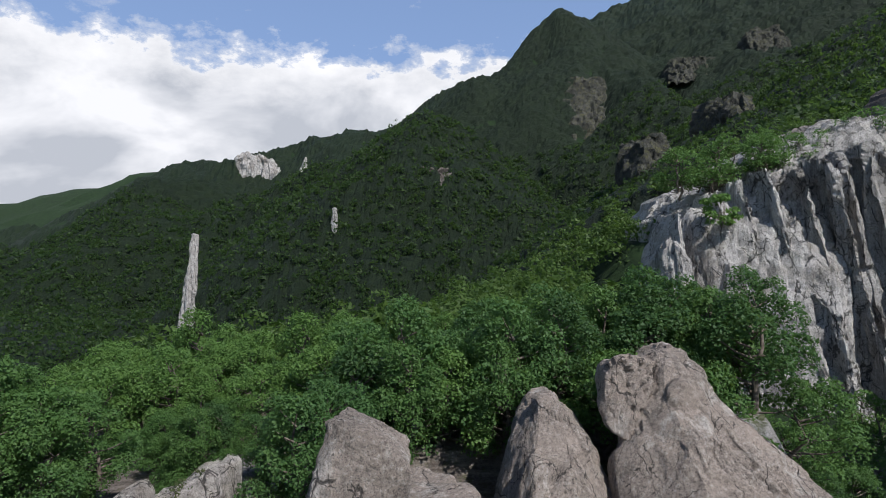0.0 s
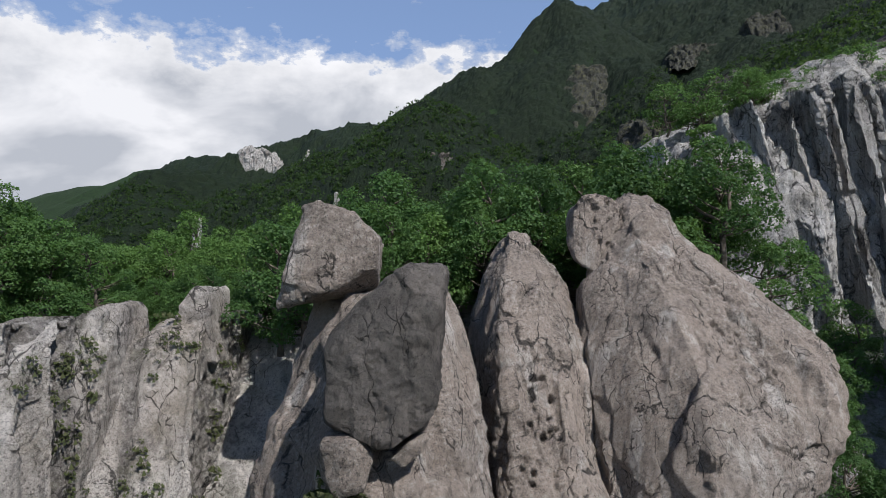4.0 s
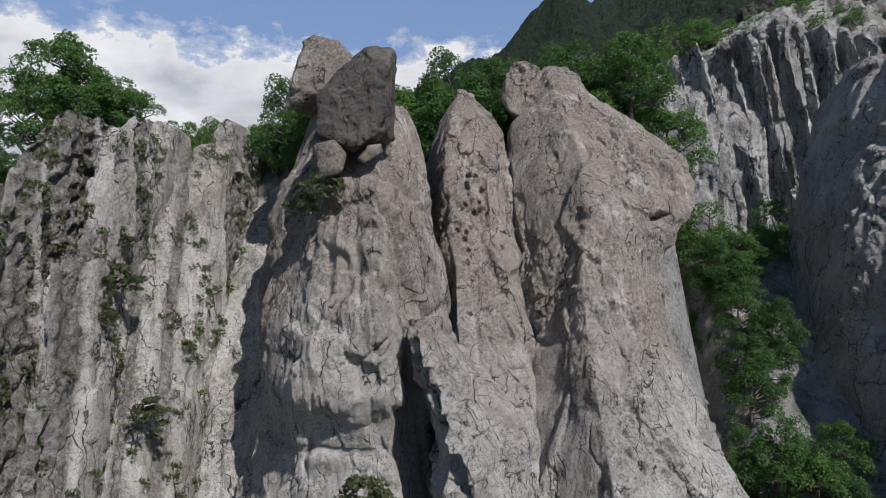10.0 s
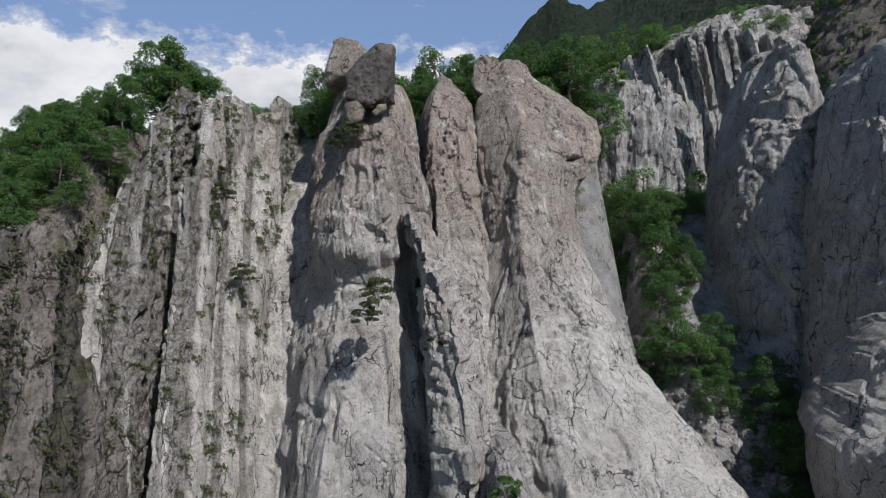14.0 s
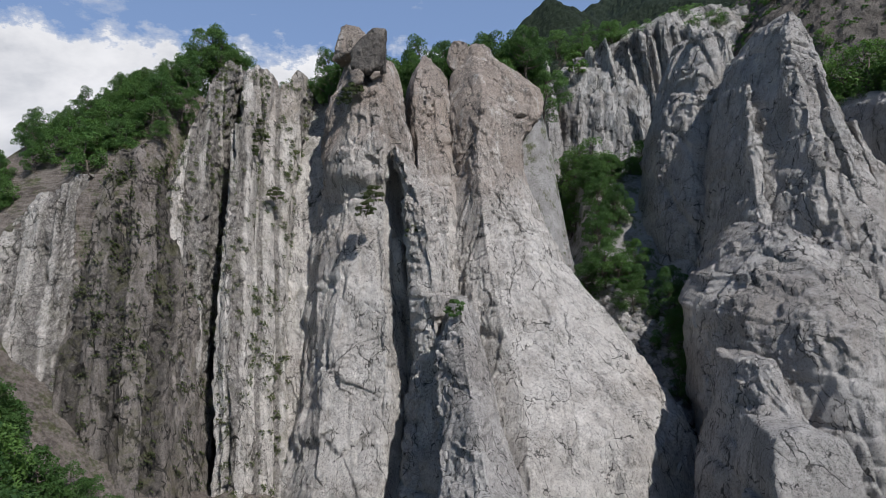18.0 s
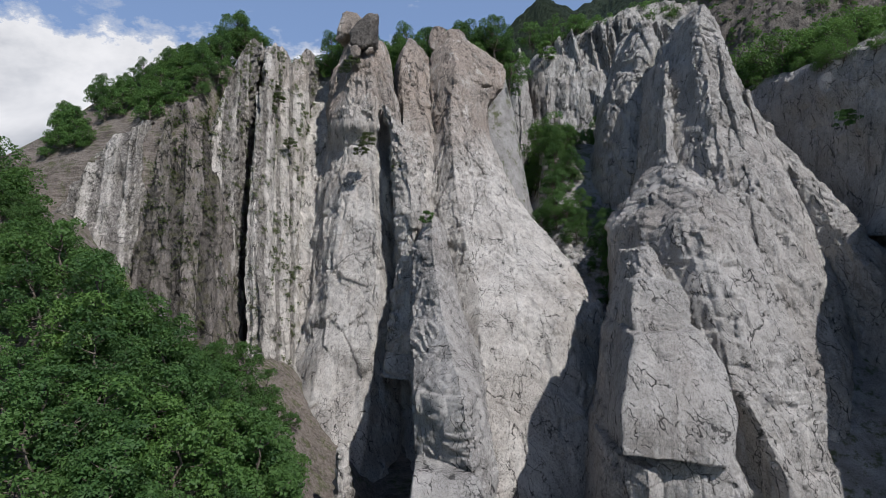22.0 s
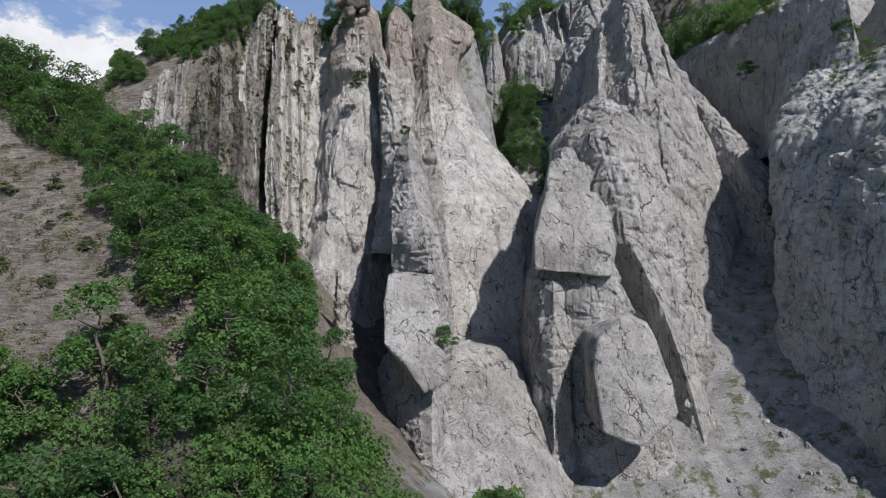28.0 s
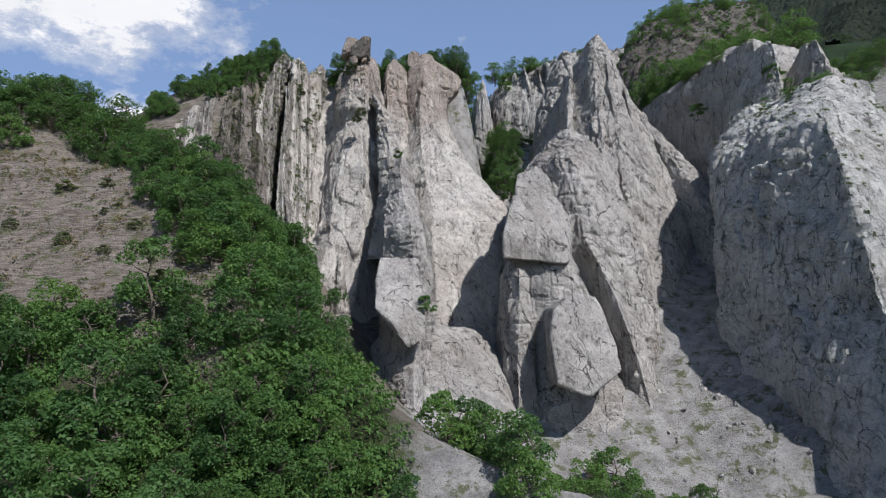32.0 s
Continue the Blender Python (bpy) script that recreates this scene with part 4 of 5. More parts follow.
loft("rock_rib", [(10, -28, -16, -5, 30, 2.5, 0), (35, -26.6, -18.5, 1, 30, 2.5, 0), (47, -26, -19.4, 4, 32, 2.5, 0), (55, -25.6, -19.8, 7, 32, 2.5, 0), (68, -24.6, -20.6, 11.5, 34, 2.5, 0), (75, -24, -20.6, 17, 36, 2.5, 0), (81, -23.4, -20.2, 21.5, 38, 2.4, 0), (84.6, -22.8, -19.6, 24, 38, 2.4, .2), (86, -21.8, -20, 25.5, 36, 2, .2)], ROCK_BROWN, 0.26,
     label="weathered upright limestone rib streaked dark and pale", category="rock rib", big=0.4, strata=0.75, strips=0.35, strip_w=1.5, strip_l=16, blocks=0.12, size=2.0, tall=2.6, crack=0.4, seed=131)
loft("rock_rib", [(15, -19, -6, -2, 30, 2.5, 0), (35, -17.5, -10.5, 4, 34, 2.5, 0), (47, -18, -14, 8, 34, 2.5, 0), (60, -18.6, -15.8, 13.5, 36, 2.5, 0), (70, -19, -16.6, 17.5, 38, 2.5, 0), (75.2, -19.3, -16.6, 19.3, 38, 2.5, 0), (75.8, -18.9, -17, 21.5, 38, 2.3, 0), (84.5, -18.8, -17, 27, 38, 2.3, 0), (86, -18.4, -17.4, 29, 38, 2, 0)], ROCK_BROWN, 0.26,
     label="narrow limestone rib with an overhanging block", category="rock rib", big=0.35, strata=0.75, strips=0.35, strip_w=1.4, strip_l=9, blocks=0.4, size=1.8, tall=1.8, crack=0.4, seed=133)
loft("rock_rib", [(5, -16, 0, -6, 40, 2.5, 0), (20, -15.5, -4, 0, 40, 2.5, 0), (32, -16.5, -8, 6, 40, 2.5, 0), (45, -17.5, -10.4, 12, 42, 2.5, 0), (58, -18.5, -11.4, 18, 44, 2.6, .2), (69, -19.4, -12, 24.5, 46, 2.8, .2), (78, -20.5, -12, 30, 48, 3, .2), (82, -21.6, -12, 32.6, 50, 3.4, .2), (83.3, -19.5, -12, 33.6, 50, 3.2, .2), (84.5, -17.5, -12, 35, 50, 3, .2), (85.2, -15.4, -12.4, 36.6, 49, 3, .2)], ROCK_BROWN, 0.21,
     label="brown grey limestone wall with grassy seams", category="rock rib", big=0.5, strata=0.75, strips=0.35, strip_w=1.9, strip_l=14, blocks=0.14, size=2.0, tall=2.2, crack=0.4, seed=137)
loft("rock_recess", [(5, -14, 4, 0, 38, 3.4, 0), (20, -13.5, 0, 6, 40, 3.4, 0), (32, -14, -3, 11.5, 40, 3.4, 0), (45, -14, -5, 17.5, 42, 3.4, 0), (58, -14.5, -6, 23.5, 44, 3.4, 0), (69, -15, -6, 29.6, 46, 3.4, 0), (78, -15, -5.5, 37.4, 50, 3.4, 0), (81.5, -15, -5.5, 41, 52, 3.2, 0), (83.4, -14, -6, 43, 51, 3, 0)], ROCK_BROWN, 0.3,
     label="recessed shaded limestone face between the wall and the pillar", category="rock face", big=0.5, strips=0.5, strip_w=1.8, strip_l=10, blocks=0.25, size=2.4, crack=0.4, seed=139)
loft("columnar_cliff", [(28, -54, -26, -6, 30, 2.8, 0), (49, -48, -27, -1, 30, 2.8, 0), (58, -44, -27.5, 3.5, 30, 2.7, 0), (63, -41, -28, 5, 30, 2.6, .2), (66, -37, -28.5, 6.2, 30, 2.5, .2), (68, -33, -29, 7.4, 28, 2.3, 0)], ROCK_BROWN, 0.28,
     label="striped pale columns of the low cliff with a white scar", category="cliff", kind="structure", big=0.5, strata=0.6, cols=0.35, col_w=1.0, strips=0.3, strip_w=1.3, strip_l=24, blocks=0.12, size=1.8, tall=4, crack=0.3, seed=149)
loft("columnar_cliff", [(28, -33, -17, -6.4, 30, 2.8, 0), (49, -31.5, -20, -1.4, 30, 2.8, 0), (58, -31, -21, 3.1, 30, 2.7, 0), (63, -30.6, -22, 4.6, 30, 2.6, 0), (67, -30, -23, 5.8, 30, 2.5, .1), (70.5, -29, -24.5, 7.2, 28, 2.3, 0), (71.6, -27.6, -25.4, 9, 26, 2, 0)], ROCK_COLUMN, 0.27,
     label="dark upright rock columns of the low cliff", category="cliff", kind="structure", big=0.5, strata=0.6, cols=0.35, col_w=1.0, strips=0.3, strip_w=1.2, strip_l=24, blocks=0.12, size=1.8, tall=4, crack=0.3, seed=150)
loft("rock_spike", [(-6, -1, 9, -28, -14, 2.2, 0), (8, 1, 5.6, -25, -17, 2.2, 0), (20, 1.6, 4, -23.3, -18, 2.1, 0), (26, 2, 3.2, -22.8, -20, 2, 0), (27.6, 2.3, 2.9, -22.5, -21, 2, 0)], ROCK_BROWN, 0.24, label="thin upright spike of broken rock", category="rock spike",
     big=0.3, blocks=0.3, size=1.4, tall=1, beds=0.3, seed=151)
loft("rock_apron", [(-16, -6, 40, -54, 0, 2.6, 0), (-2, 0, 36, -45, 0, 2.5, 0), (6, 4, 33, -37, 2, 2.4, 0), (12, 7, 30, -29, 4, 2.3, 0), (16, 10, 27, -22, 4, 2.2, 0)], ROCK_GREY, 0.3, label="pale bare rock apron at the cliff foot", category="rock apron", big=0.7, strips=0.6, blocks=0.4, size=3.5, beds=0.12, seed=157)
loft("rock_apron", [(-20, 44, 150, -66, 30, 2.2, .2), (-6, 49, 140, -48, 30, 2.2, .2), (6, 53, 130, -29, 30, 2.2, .2), (13.5, 55, 120, -14, 30, 2.2, .2), (19, 60, 110, -5, 30, 2.1, .2), (24, 66, 100, 4, 30, 2, .2)], ROCK_GREY, 0.45, label="sloping slabs of pale rock and scree below the buttress", category="rock apron", big=1.0, strips=0.6, blocks=0.5, size=3.5, tall=0.8, crack=0.7, beds=0.25, seed=163)

boulder("boulder", [(-7.0, 29.6, 86.6), (-6.4, 28.8, 88.3), (-5.8, 30.5, 91.9), (-4.9, 29.8, 92.1), (-3.0, 29.2, 91.5), (-1.7, 29.0, 90.1), (-1.9, 29.2, 88.7), (-4.2, 28.6, 87.4), (-6.4, 35, 87), (-5.4, 35, 91.4), (-2.2, 34.5, 90), (-2.4, 34, 87.2)], ROCK_WARM,
        "large angular warm grey boulder perched on the pillar", 5, 0.65)
boulder("boulder", [(1.5, 23.2, 88.8), (1.2, 21.6, 87.2), (0.8, 21.0, 83.4), (-0.5, 20.8, 82.5), (-2.7, 21.2, 83.3), (-3.0, 22.2, 85.7), (-1.8, 22.6, 87.2), (0.3, 23, 88.7), (0.9, 27, 88), (-2.6, 27.5, 86.8), (-2.6, 27, 83), (1.4, 26, 83.6)], ROCK_DARK,
        "dark grey leaning block with a beaked top", 12, 0.72)
boulder("boulder", [(-3.3, 21.6, 81.6), (-3.0, 20.8, 82.6), (-1.7, 20.4, 82.8), (-1.0, 20.8, 82.0), (-1.3, 20.6, 80.9), (-2.4, 20.6, 80.6), (-2.6, 23.4, 81), (-1.2, 23.4, 82.6), (-2.8, 23.2, 82.8)], ROCK_WARM, "small rounded boulder wedged under the leaning block", 21, 0.4, 0.2)
boulder("boulder", [(-0.6, 21.4, 81.8), (0.2, 21.0, 82.6), (1.0, 21.6, 82.8), (0.9, 21.4, 82.0), (0.0, 21.2, 81.4), (-0.4, 24, 81.6), (0.8, 24, 82.6)], ROCK_WARM, "small wedge of rock beneath the leaning block", 22, 0.4, 0.2)
boulder("boulder", [(9.4, 41.2, 89.6), (9.9, 40.6, 88.4), (11.4, 40.4, 87.6), (12.8, 40.8, 88.4), (13.4, 41.2, 90.6), (13.3, 41.4, 92.6), (12.4, 41.6, 93.4), (10.8, 41.6, 93.2), (9.9, 41.2, 91.6), (11.0, 45.5, 88.5), (13.0, 45.5, 92.2), (10.2, 45, 92)], ROCK_WARM,
        "knobbly pitted boulder standing on the pillar", 33, 0.7, 0.26, 0.3, pits=[(12, 92, 2, 3, 0.7, 0.5)])
boulder("boulder", [(13.2, 40.4, 88.6), (13.6, 40.2, 91.4), (14.6, 40.4, 92.2), (15.8, 40.8, 91.6), (16.6, 41, 89.6), (15, 39.6, 88.6), (13.6, 45, 90), (16.2, 45, 90.6)], ROCK_WARM, "rounded rock crown of the broad pillar", 35, 0.5, 0.26, 0.3)
boulder("boulder", [(-15, 36, 82.8), (-14.6, 36.2, 86.4), (-13.8, 36.6, 87.4), (-12.9, 36.4, 86.8), (-12.3, 36, 82.6), (-14.8, 40, 83), (-13, 40, 87), (-12.4, 39, 83)], ROCK_BROWN, "upright weathered block at the rim of the wall", 37, 0.5, 0.26)
loft("rock_needle", [(20, -172, -157, 392, 405, 2, 0), (38, -171, -159, 395, 405, 2, 0), (70, -167, -158, 397, 405, 2, 0), (100, -162.5, -157.5, 399, 405, 2, 0), (108, -160.5, -158, 400, 404, 2, 0)], ROCK_GREY, 1.2, label="pale rock needle rising out of the forest", category="rock needle", big=1.2, cols=1.0, col_w=3, seed=171)
loft("rock_needle", [(92, -88, -84, 478, 486, 2, 0), (115, -88, -83.5, 478, 486, 2, 0), (125, -87.5, -84, 479, 486, 2, 0), (130, -87, -85, 480, 484, 2, 0)], ROCK_GREY, 1.2, label="small pale rock needle in the forest", category="rock needle", big=0.8, cols=0.6, col_w=2, seed=173)
loft("rock_crag", [(220, -436, -322, 1262, 1340, 3, 0), (258, -432, -335, 1266, 1340, 3, 0), (280, -428, -350, 1272, 1340, 3, 0), (288, -416, -372, 1280, 1335, 3, 0)], ROCK_FLUTED, 1.5, label="distant pale rock wall on the mountain ridge", category="crag", big=4, cols=5, col_w=12, seed=179)


def crag(x, y, z, w, h, label, seed, steep=0.55, mat=ROCK_FAR):
    """A dark rock face breaking out of a wooded slope, its foot nearest."""
    rows = [(z + h * t, x - w * 0.5 * k, x + w * 0.5 * k, y + h * t * steep + 11, y + 70, 3.2, 0) for t, k in ((-0.6, 1.25), (-0.3, 1.15), (0.1, 1.05), (0.4, 0.9), (0.6, 0.6))]
    loft("rock_crag", rows, mat, max(1.1, h / 40), label=label, category="crag", big=4, strips=3.5, strip_w=8, strip_l=60, cols=2.5, col_w=5, blocks=0.45, size=9, tall=3, seed=seed)


crag(178, 782, 266, 74, 95, "dark mountain crag half covered with trees", 183, 0.75)
crag(124, 372, 150, 26, 34, "dark crag on the wooded mountain side", 184)
crag(322, 808, 330, 74, 36, "dark rock band high on the mountain", 185, 0.8)
crag(405, 790, 356, 58, 48, "dark crag under the mountain crest", 187, 0.8)
crag(176, 375, 182, 26, 24, "dark rock face above the pale cliff", 189)
crag(-17, 502, 143, 40, 42, "brown grey crag standing out of the wooded hill", 181, 0.55, ROCK_DARK)
loft("rock_needle", [(225, -282, -266, 1180, 1200, 2, 0), (246, -278, -264, 1184, 1200, 2, 0), (262, -272, -264, 1188, 1200, 2, 0), (270, -269, -266, 1190, 1198, 2, 0)], ROCK_GREY, 2.0, label="far pale rock needle on the mountain ridge", category="rock needle", big=2, cols=2, col_w=5, seed=191)


# ---------------------------------------------------------------- trees
def leaf_cloud(rng, lobes, count, size):
    """Bent leaf tufts over the outside of a few lobes: verts and faces."""
    lobes = np.array(lobes, float)
    area = lobes[:, 3] * lobes[:, 5]
    pick = rng.choice(len(lobes), count, p=area / area.sum())
    d = rng.normal(size=(count, 3))
    d /= np.linalg.norm(d, axis=1)[:, None]
    d[:, 2] = np.where(d[:, 2] < -0.45, -d[:, 2], d[:, 2])
    r = rng.uniform(0.55, 1.06, count) ** 0.6
    lump = 1 + 0.22 * perlin(d * 2.3 + pick[:, None] * 3.7)
    c = lobes[pick, :3] + d * lobes[pick, 3:6] * (r * lump)[:, None]
    n = d * 0.75 + rng.normal(size=(count, 3)) * 0.55 + (0, 0, 0.35)
    n /= np.linalg.norm(n, axis=1)[:, None]
    t = np.cross(n, rng.normal(size=(count, 3)))
    t /= np.linalg.norm(t, axis=1)[:, None]
    b = np.cross(n, t)
    s = size * rng.uniform(0.6, 1.35, count)[:, None]
    v = np.stack([c - t * s * 1.1 - n * s * 0.1, c + t * s * 0.9 - b * s * 0.75 + n * s * 0.15, c + t * s * 0.7 + b * s * 0.8], 1)
    return v.reshape(-1, 3), np.arange(count * 3).reshape(-1, 3)


def tube(path, radii, sides=7):
    path = np.asarray(path, float)
    rings = []
    for k, p in enumerate(path):
        a = path[min(k + 1, len(path) - 1)] - path[max(k - 1, 0)]
        a /= np.linalg.norm(a) + 1e-9
        u = np.cross(a, (0.3, 1, 0.1))
        u /= np.linalg.norm(u)
        w = np.cross(a, u)
        th = np.arange(sides) * 2 * math.pi / sides
        rings.append(p + radii[k] * (np.cos(th)[:, None] * u + np.sin(th)[:, None] * w))
    v = np.concatenate(rings)
    f = [[k * sides + s, k * sides + (s + 1) % sides, (k + 1) * sides + (s + 1) % sides, (k + 1) * sides + s] for k in range(len(path) - 1) for s in range(sides)]
    return v, np.array(f)


def joined(pieces):
    vs, fs, n = [], [], 0
    for v, f in pieces:
        vs.append(v), fs.append(f + n)
        n += len(v)
    return np.concatenate(vs), np.concatenate(fs)


def make_tree(name, seed, height, width, leaves, size, leaf, label, category="tree", stems=1):
    rng = np.random.RandomState(seed)
    root = new(name)
    tagged(root, label, category)
    wood, lobes = [], []
    for s in range(stems):
        lean = rng.normal(size=2) * (0.12 if stems == 1 else 0.35) * height * 0.4
        top = np.array([lean[0], lean[1], height * 0.82])
        path = [np.array([0, 0, -0.6]) + (top + (0, 0, 0.6)) * t + np.r_[rng.normal(size=2) * 0.05 * height * (t > 0.05), 0] for t in np.linspace(0, 1, 6)]
        r0 = 0.026 * height / math.sqrt(stems)
        wood.append(tube(path, [r0 * (1.15 - t) for t in np.linspace(0, 1, 6)]))
        for k in range(24 if stems == 1 else 5):
            t = rng.uniform(0.06, 0.92)
            p = path[0] + (path[-1] - path[0]) * t
            a = 2.4 * k + rng.uniform(-0.5, 0.5)
            far = width * 0.5 * rng.uniform(0.55, 1.0) * math.sqrt(max(0.12, 1 - ((t - 0.34) / 0.66) ** 2))
            q = p + (math.cos(a) * far, math.sin(a) * far, height * rng.uniform(0.05, 0.16))
            wood.append(tube([p, (p + q) / 2 - (0, 0, 0.06 * far), q], [r0 * 0.42, r0 * 0.28, r0 * 0.1], 4))
            r = width * rng.uniform(0.13, 0.20)
            lobes.append((*q, r, r, height * rng.uniform(0.10, 0.16)))
        lobes.append((*top, width * 0.15, width * 0.15, height * 0.16))
    wv, wf = joined(wood)
    part("trunk", mesh_of("trunk", wv, wf, BARK), root)
    lv, lf = leaf_cloud(rng, lobes, leaves, size)
    part("crown", mesh_of("crown", lv, lf, leaf, False), root)
    return root


TREES = [make_tree("tree", 11 + k, h, w, n, s, m, lab) for k, (h, w, n, s, m, lab) in enumerate([
    (6.5, 6.0, 3400, 0.15, LEAF, "broad leafy green tree rooted on the slope"), (7.5, 5.6, 3400, 0.15, LEAF_DARK, "dark green leafy tree with a rounded crown"),
    (5.6, 5.4, 3100, 0.145, LEAF, "small bright green broadleaf tree"), (8.2, 6.4, 3700, 0.155, LEAF_DARK, "tall dense green tree with dark foliage")])]
SHRUBS = [make_tree("shrub", 31 + k, h, w, n, s, m, lab, "shrub", 4) for k, (h, w, n, s, m, lab) in enumerate([
    (2.2, 2.8, 1100, 0.14, LEAF, "low green shrub growing from a crack in the rock"), (1.6, 2.6, 900, 0.12, LEAF_GREY, "dull olive shrub clinging to the rock"),
    (3.2, 3.4, 1600, 0.15, LEAF_DARK, "dense dark green bush")])]
RIM_TREES = [make_tree("tree", 51 + k, h, w, n, s, m, lab) for k, (h, w, n, s, m, lab) in enumerate([
    (6.5, 5.6, 9000, 0.085, LEAF_DARK, "dark green leafy tree on the rim of the cliff"), (7.5, 5.0, 9000, 0.085, LEAF_DARK, "upright dense green tree on the cliff top"),
    (5.6, 5.4, 8000, 0.08, LEAF, "bushy green broadleaf tree on the cliff top")])]
used = set()


def plant(kinds, which, x, y, z=None, scale=1.0, turn=None, squash=1.0):
    ob = kinds[which]
    turn = random.uniform(0, 6.28) if turn is None else turn
    m = Matrix.LocRotScale((x, y, land(x, y) - 0.15 if z is None else z), Euler((random.uniform(-.06, .06), random.uniform(-.06, .06), turn)), (scale, scale, scale * squash))
    key = (ob.name, 0)
    if key not in used:
        used.add(key)
        ob.matrix_basis = m
        return ob
    made = copy_thing(ob, Matrix())
    made.matrix_basis = m
    return made


def grove(n, xs, ys, gap, kinds=TREES, scale=(0.75, 1.2), keep=lambda x, y: True, pick=(0, 1, 2, 3)):
    done, tries = [], 0
    while len(done) < n and tries < n * 30:
        tries += 1
        x, y = random.uniform(*xs), random.uniform(*ys)
        if not keep(x, y) or any((x - a) ** 2 + (y - b) ** 2 < gap * gap for a, b in done):
            continue
        done.append((x, y))
        plant(kinds, random.choice(pick), x, y, scale=random.uniform(*scale) * (1 - 0.4 * min(max(x / 8, 0), 1) * (y < -20)))


def wood(n, place, scale, label, seed, thin=True, kinds=TREES):
    """Trees too many to count, as one mesh: place(rng) gives x, y and the height of the foot (None: on the ground)."""
    r = np.random.RandomState(seed)
    pieces = {0: [], 1: []}
    for k in range(n):
        x, y, z = place(r)
        z = land(x, y) - 0.2 if z is None else z
        src, s, a = kinds[k % len(kinds)], r.uniform(*scale), r.uniform(0, 6.28)
        turn = np.array([[math.cos(a), -math.sin(a), 0], [math.sin(a), math.cos(a), 0], [0, 0, 1]]) * s
        for child in src.children:
            me = child.data
            v = np.empty(len(me.vertices) * 3, np.float32)
            me.vertices.foreach_get("co", v)
            f = np.empty(len(me.loops), np.int32)
            me.loops.foreach_get("vertex_index", f)
            leafy = child.name.startswith("crown")
            v, f = v.reshape(-1, 3), f.reshape(-1, 3 if leafy else 4)
            if leafy and thin:
                v, f = v[: len(v) // 6 * 3], f[: len(f) // 2]
            pieces[int(leafy)].append((v @ turn.T + (x, y, z), f))
    root = tagged(new("wood"), label, "wood", kind="stuff")
    for key, name, mat in ((0, "trunks", BARK), (1, "foliage", LEAF)):
        v, f = joined(pieces[key])
        part(name, mesh_of(name, v, f, mat, False), root)


random.seed(5)
# wood at the foot of the cliff
grove(98, (-56, 28), (-92, -36), 3.8, scale=(0.65, 1.35), keep=lambda x, y: x < 5.5 + 0.42 * (-42 - y) and y < -38 - 15 * min(max((-x - 4) / 8, 0), 1))
grove(46, (-19, 4), (-46, -24), 2.6, scale=(0.75, 1.15), keep=lambda x, y: -19 + 1.2 * max(0, -40 - y) < x < -1.2 - 0.2 * (y + 34))
# wood along the spur beside the scree
def on_spur(x, y):
    return x < -1 - 0.25 * (y + 27) and y > -58.5 - 0.93 * (x + 1) + 2.5 and y < -7 + 0.12 * max(0, -30 - x)


grove(56, (-40, 1), (-46, -16), 2.8, scale=(0.6, 1.0), keep=on_spur)
grove(5, (-74, -58), (-22, -12), 3.4)
grove(12, (-84, -54), (-12, 0), 3.4)
# trees along the cliff top
grove(26, (-46, -22), (9, 38), 3.0, RIM_TREES, (0.5, 0.8), pick=(0, 1, 2), keep=lambda x, y: y > 10 - 0.1 * (x + 20) and land(x, y) < 84)
grove(30, (-9, 27), (47, 60), 2.8, RIM_TREES, (1.15, 1.6), pick=(0, 1, 2))
plant(RIM_TREES, 0, -27.5, 37, 86.2, 1.35, squash=0.95)
plant(RIM_TREES, 2, -24.5, 39, 85.6, 1.1)
plant(RIM_TREES, 1, -25.5, 35.5, 85.4, 0.95)
plant(RIM_TREES, 2, -29.5, 35, 84.6, 1.15)
plant(RIM_TREES, 0, -22.6, 41.5, 85, 0.9)
plant(RIM_TREES, 0, -26.5, 39.5, 85.8, 1.1)
plant(RIM_TREES, 2, -30, 39, 85.2, 1.2)
plant(RIM_TREES, 0, -23.6, 37.6, 84.8, 0.9)
plant(RIM_TREES, 1, -9.4, 39.5, 83.2, 1.1)
plant(RIM_TREES, 0, -8.4, 42, 83.6, 1.25)
plant(RIM_TREES, 2, -11, 42.5, 83.6, 0.8)
plant(RIM_TREES, 1, 16.5, 52, 85, 1.75)
plant(RIM_TREES, 1, 4.2, 50, 84.5, 1.6)
grove(16, (-22, -7), (39, 50), 2.6, RIM_TREES, (0.5, 0.85), pick=(0, 1, 2))
# trees down the gully
for t, dx, dy, sc_ in [(t / 21, random.uniform(-3.6, 4.6), random.uniform(-3, 3), random.uniform(0.7, 1.15)) for t in range(22)]:
    x, y = 34.6 + 3.4 * t + dx, 37 + 33 * t + dy
    plant(RIM_TREES, random.choice((0, 1, 2)), x, y, land(x, y) - 0.2, sc_)



def place_in(xs, ys, keep):
    """A place maker for wood(): anywhere in the stretch where keep holds."""
    def place(r):
        while True:
            x, y = r.uniform(*xs), r.uniform(*ys)
            if keep(x, y):
                return x, y, None
    return place


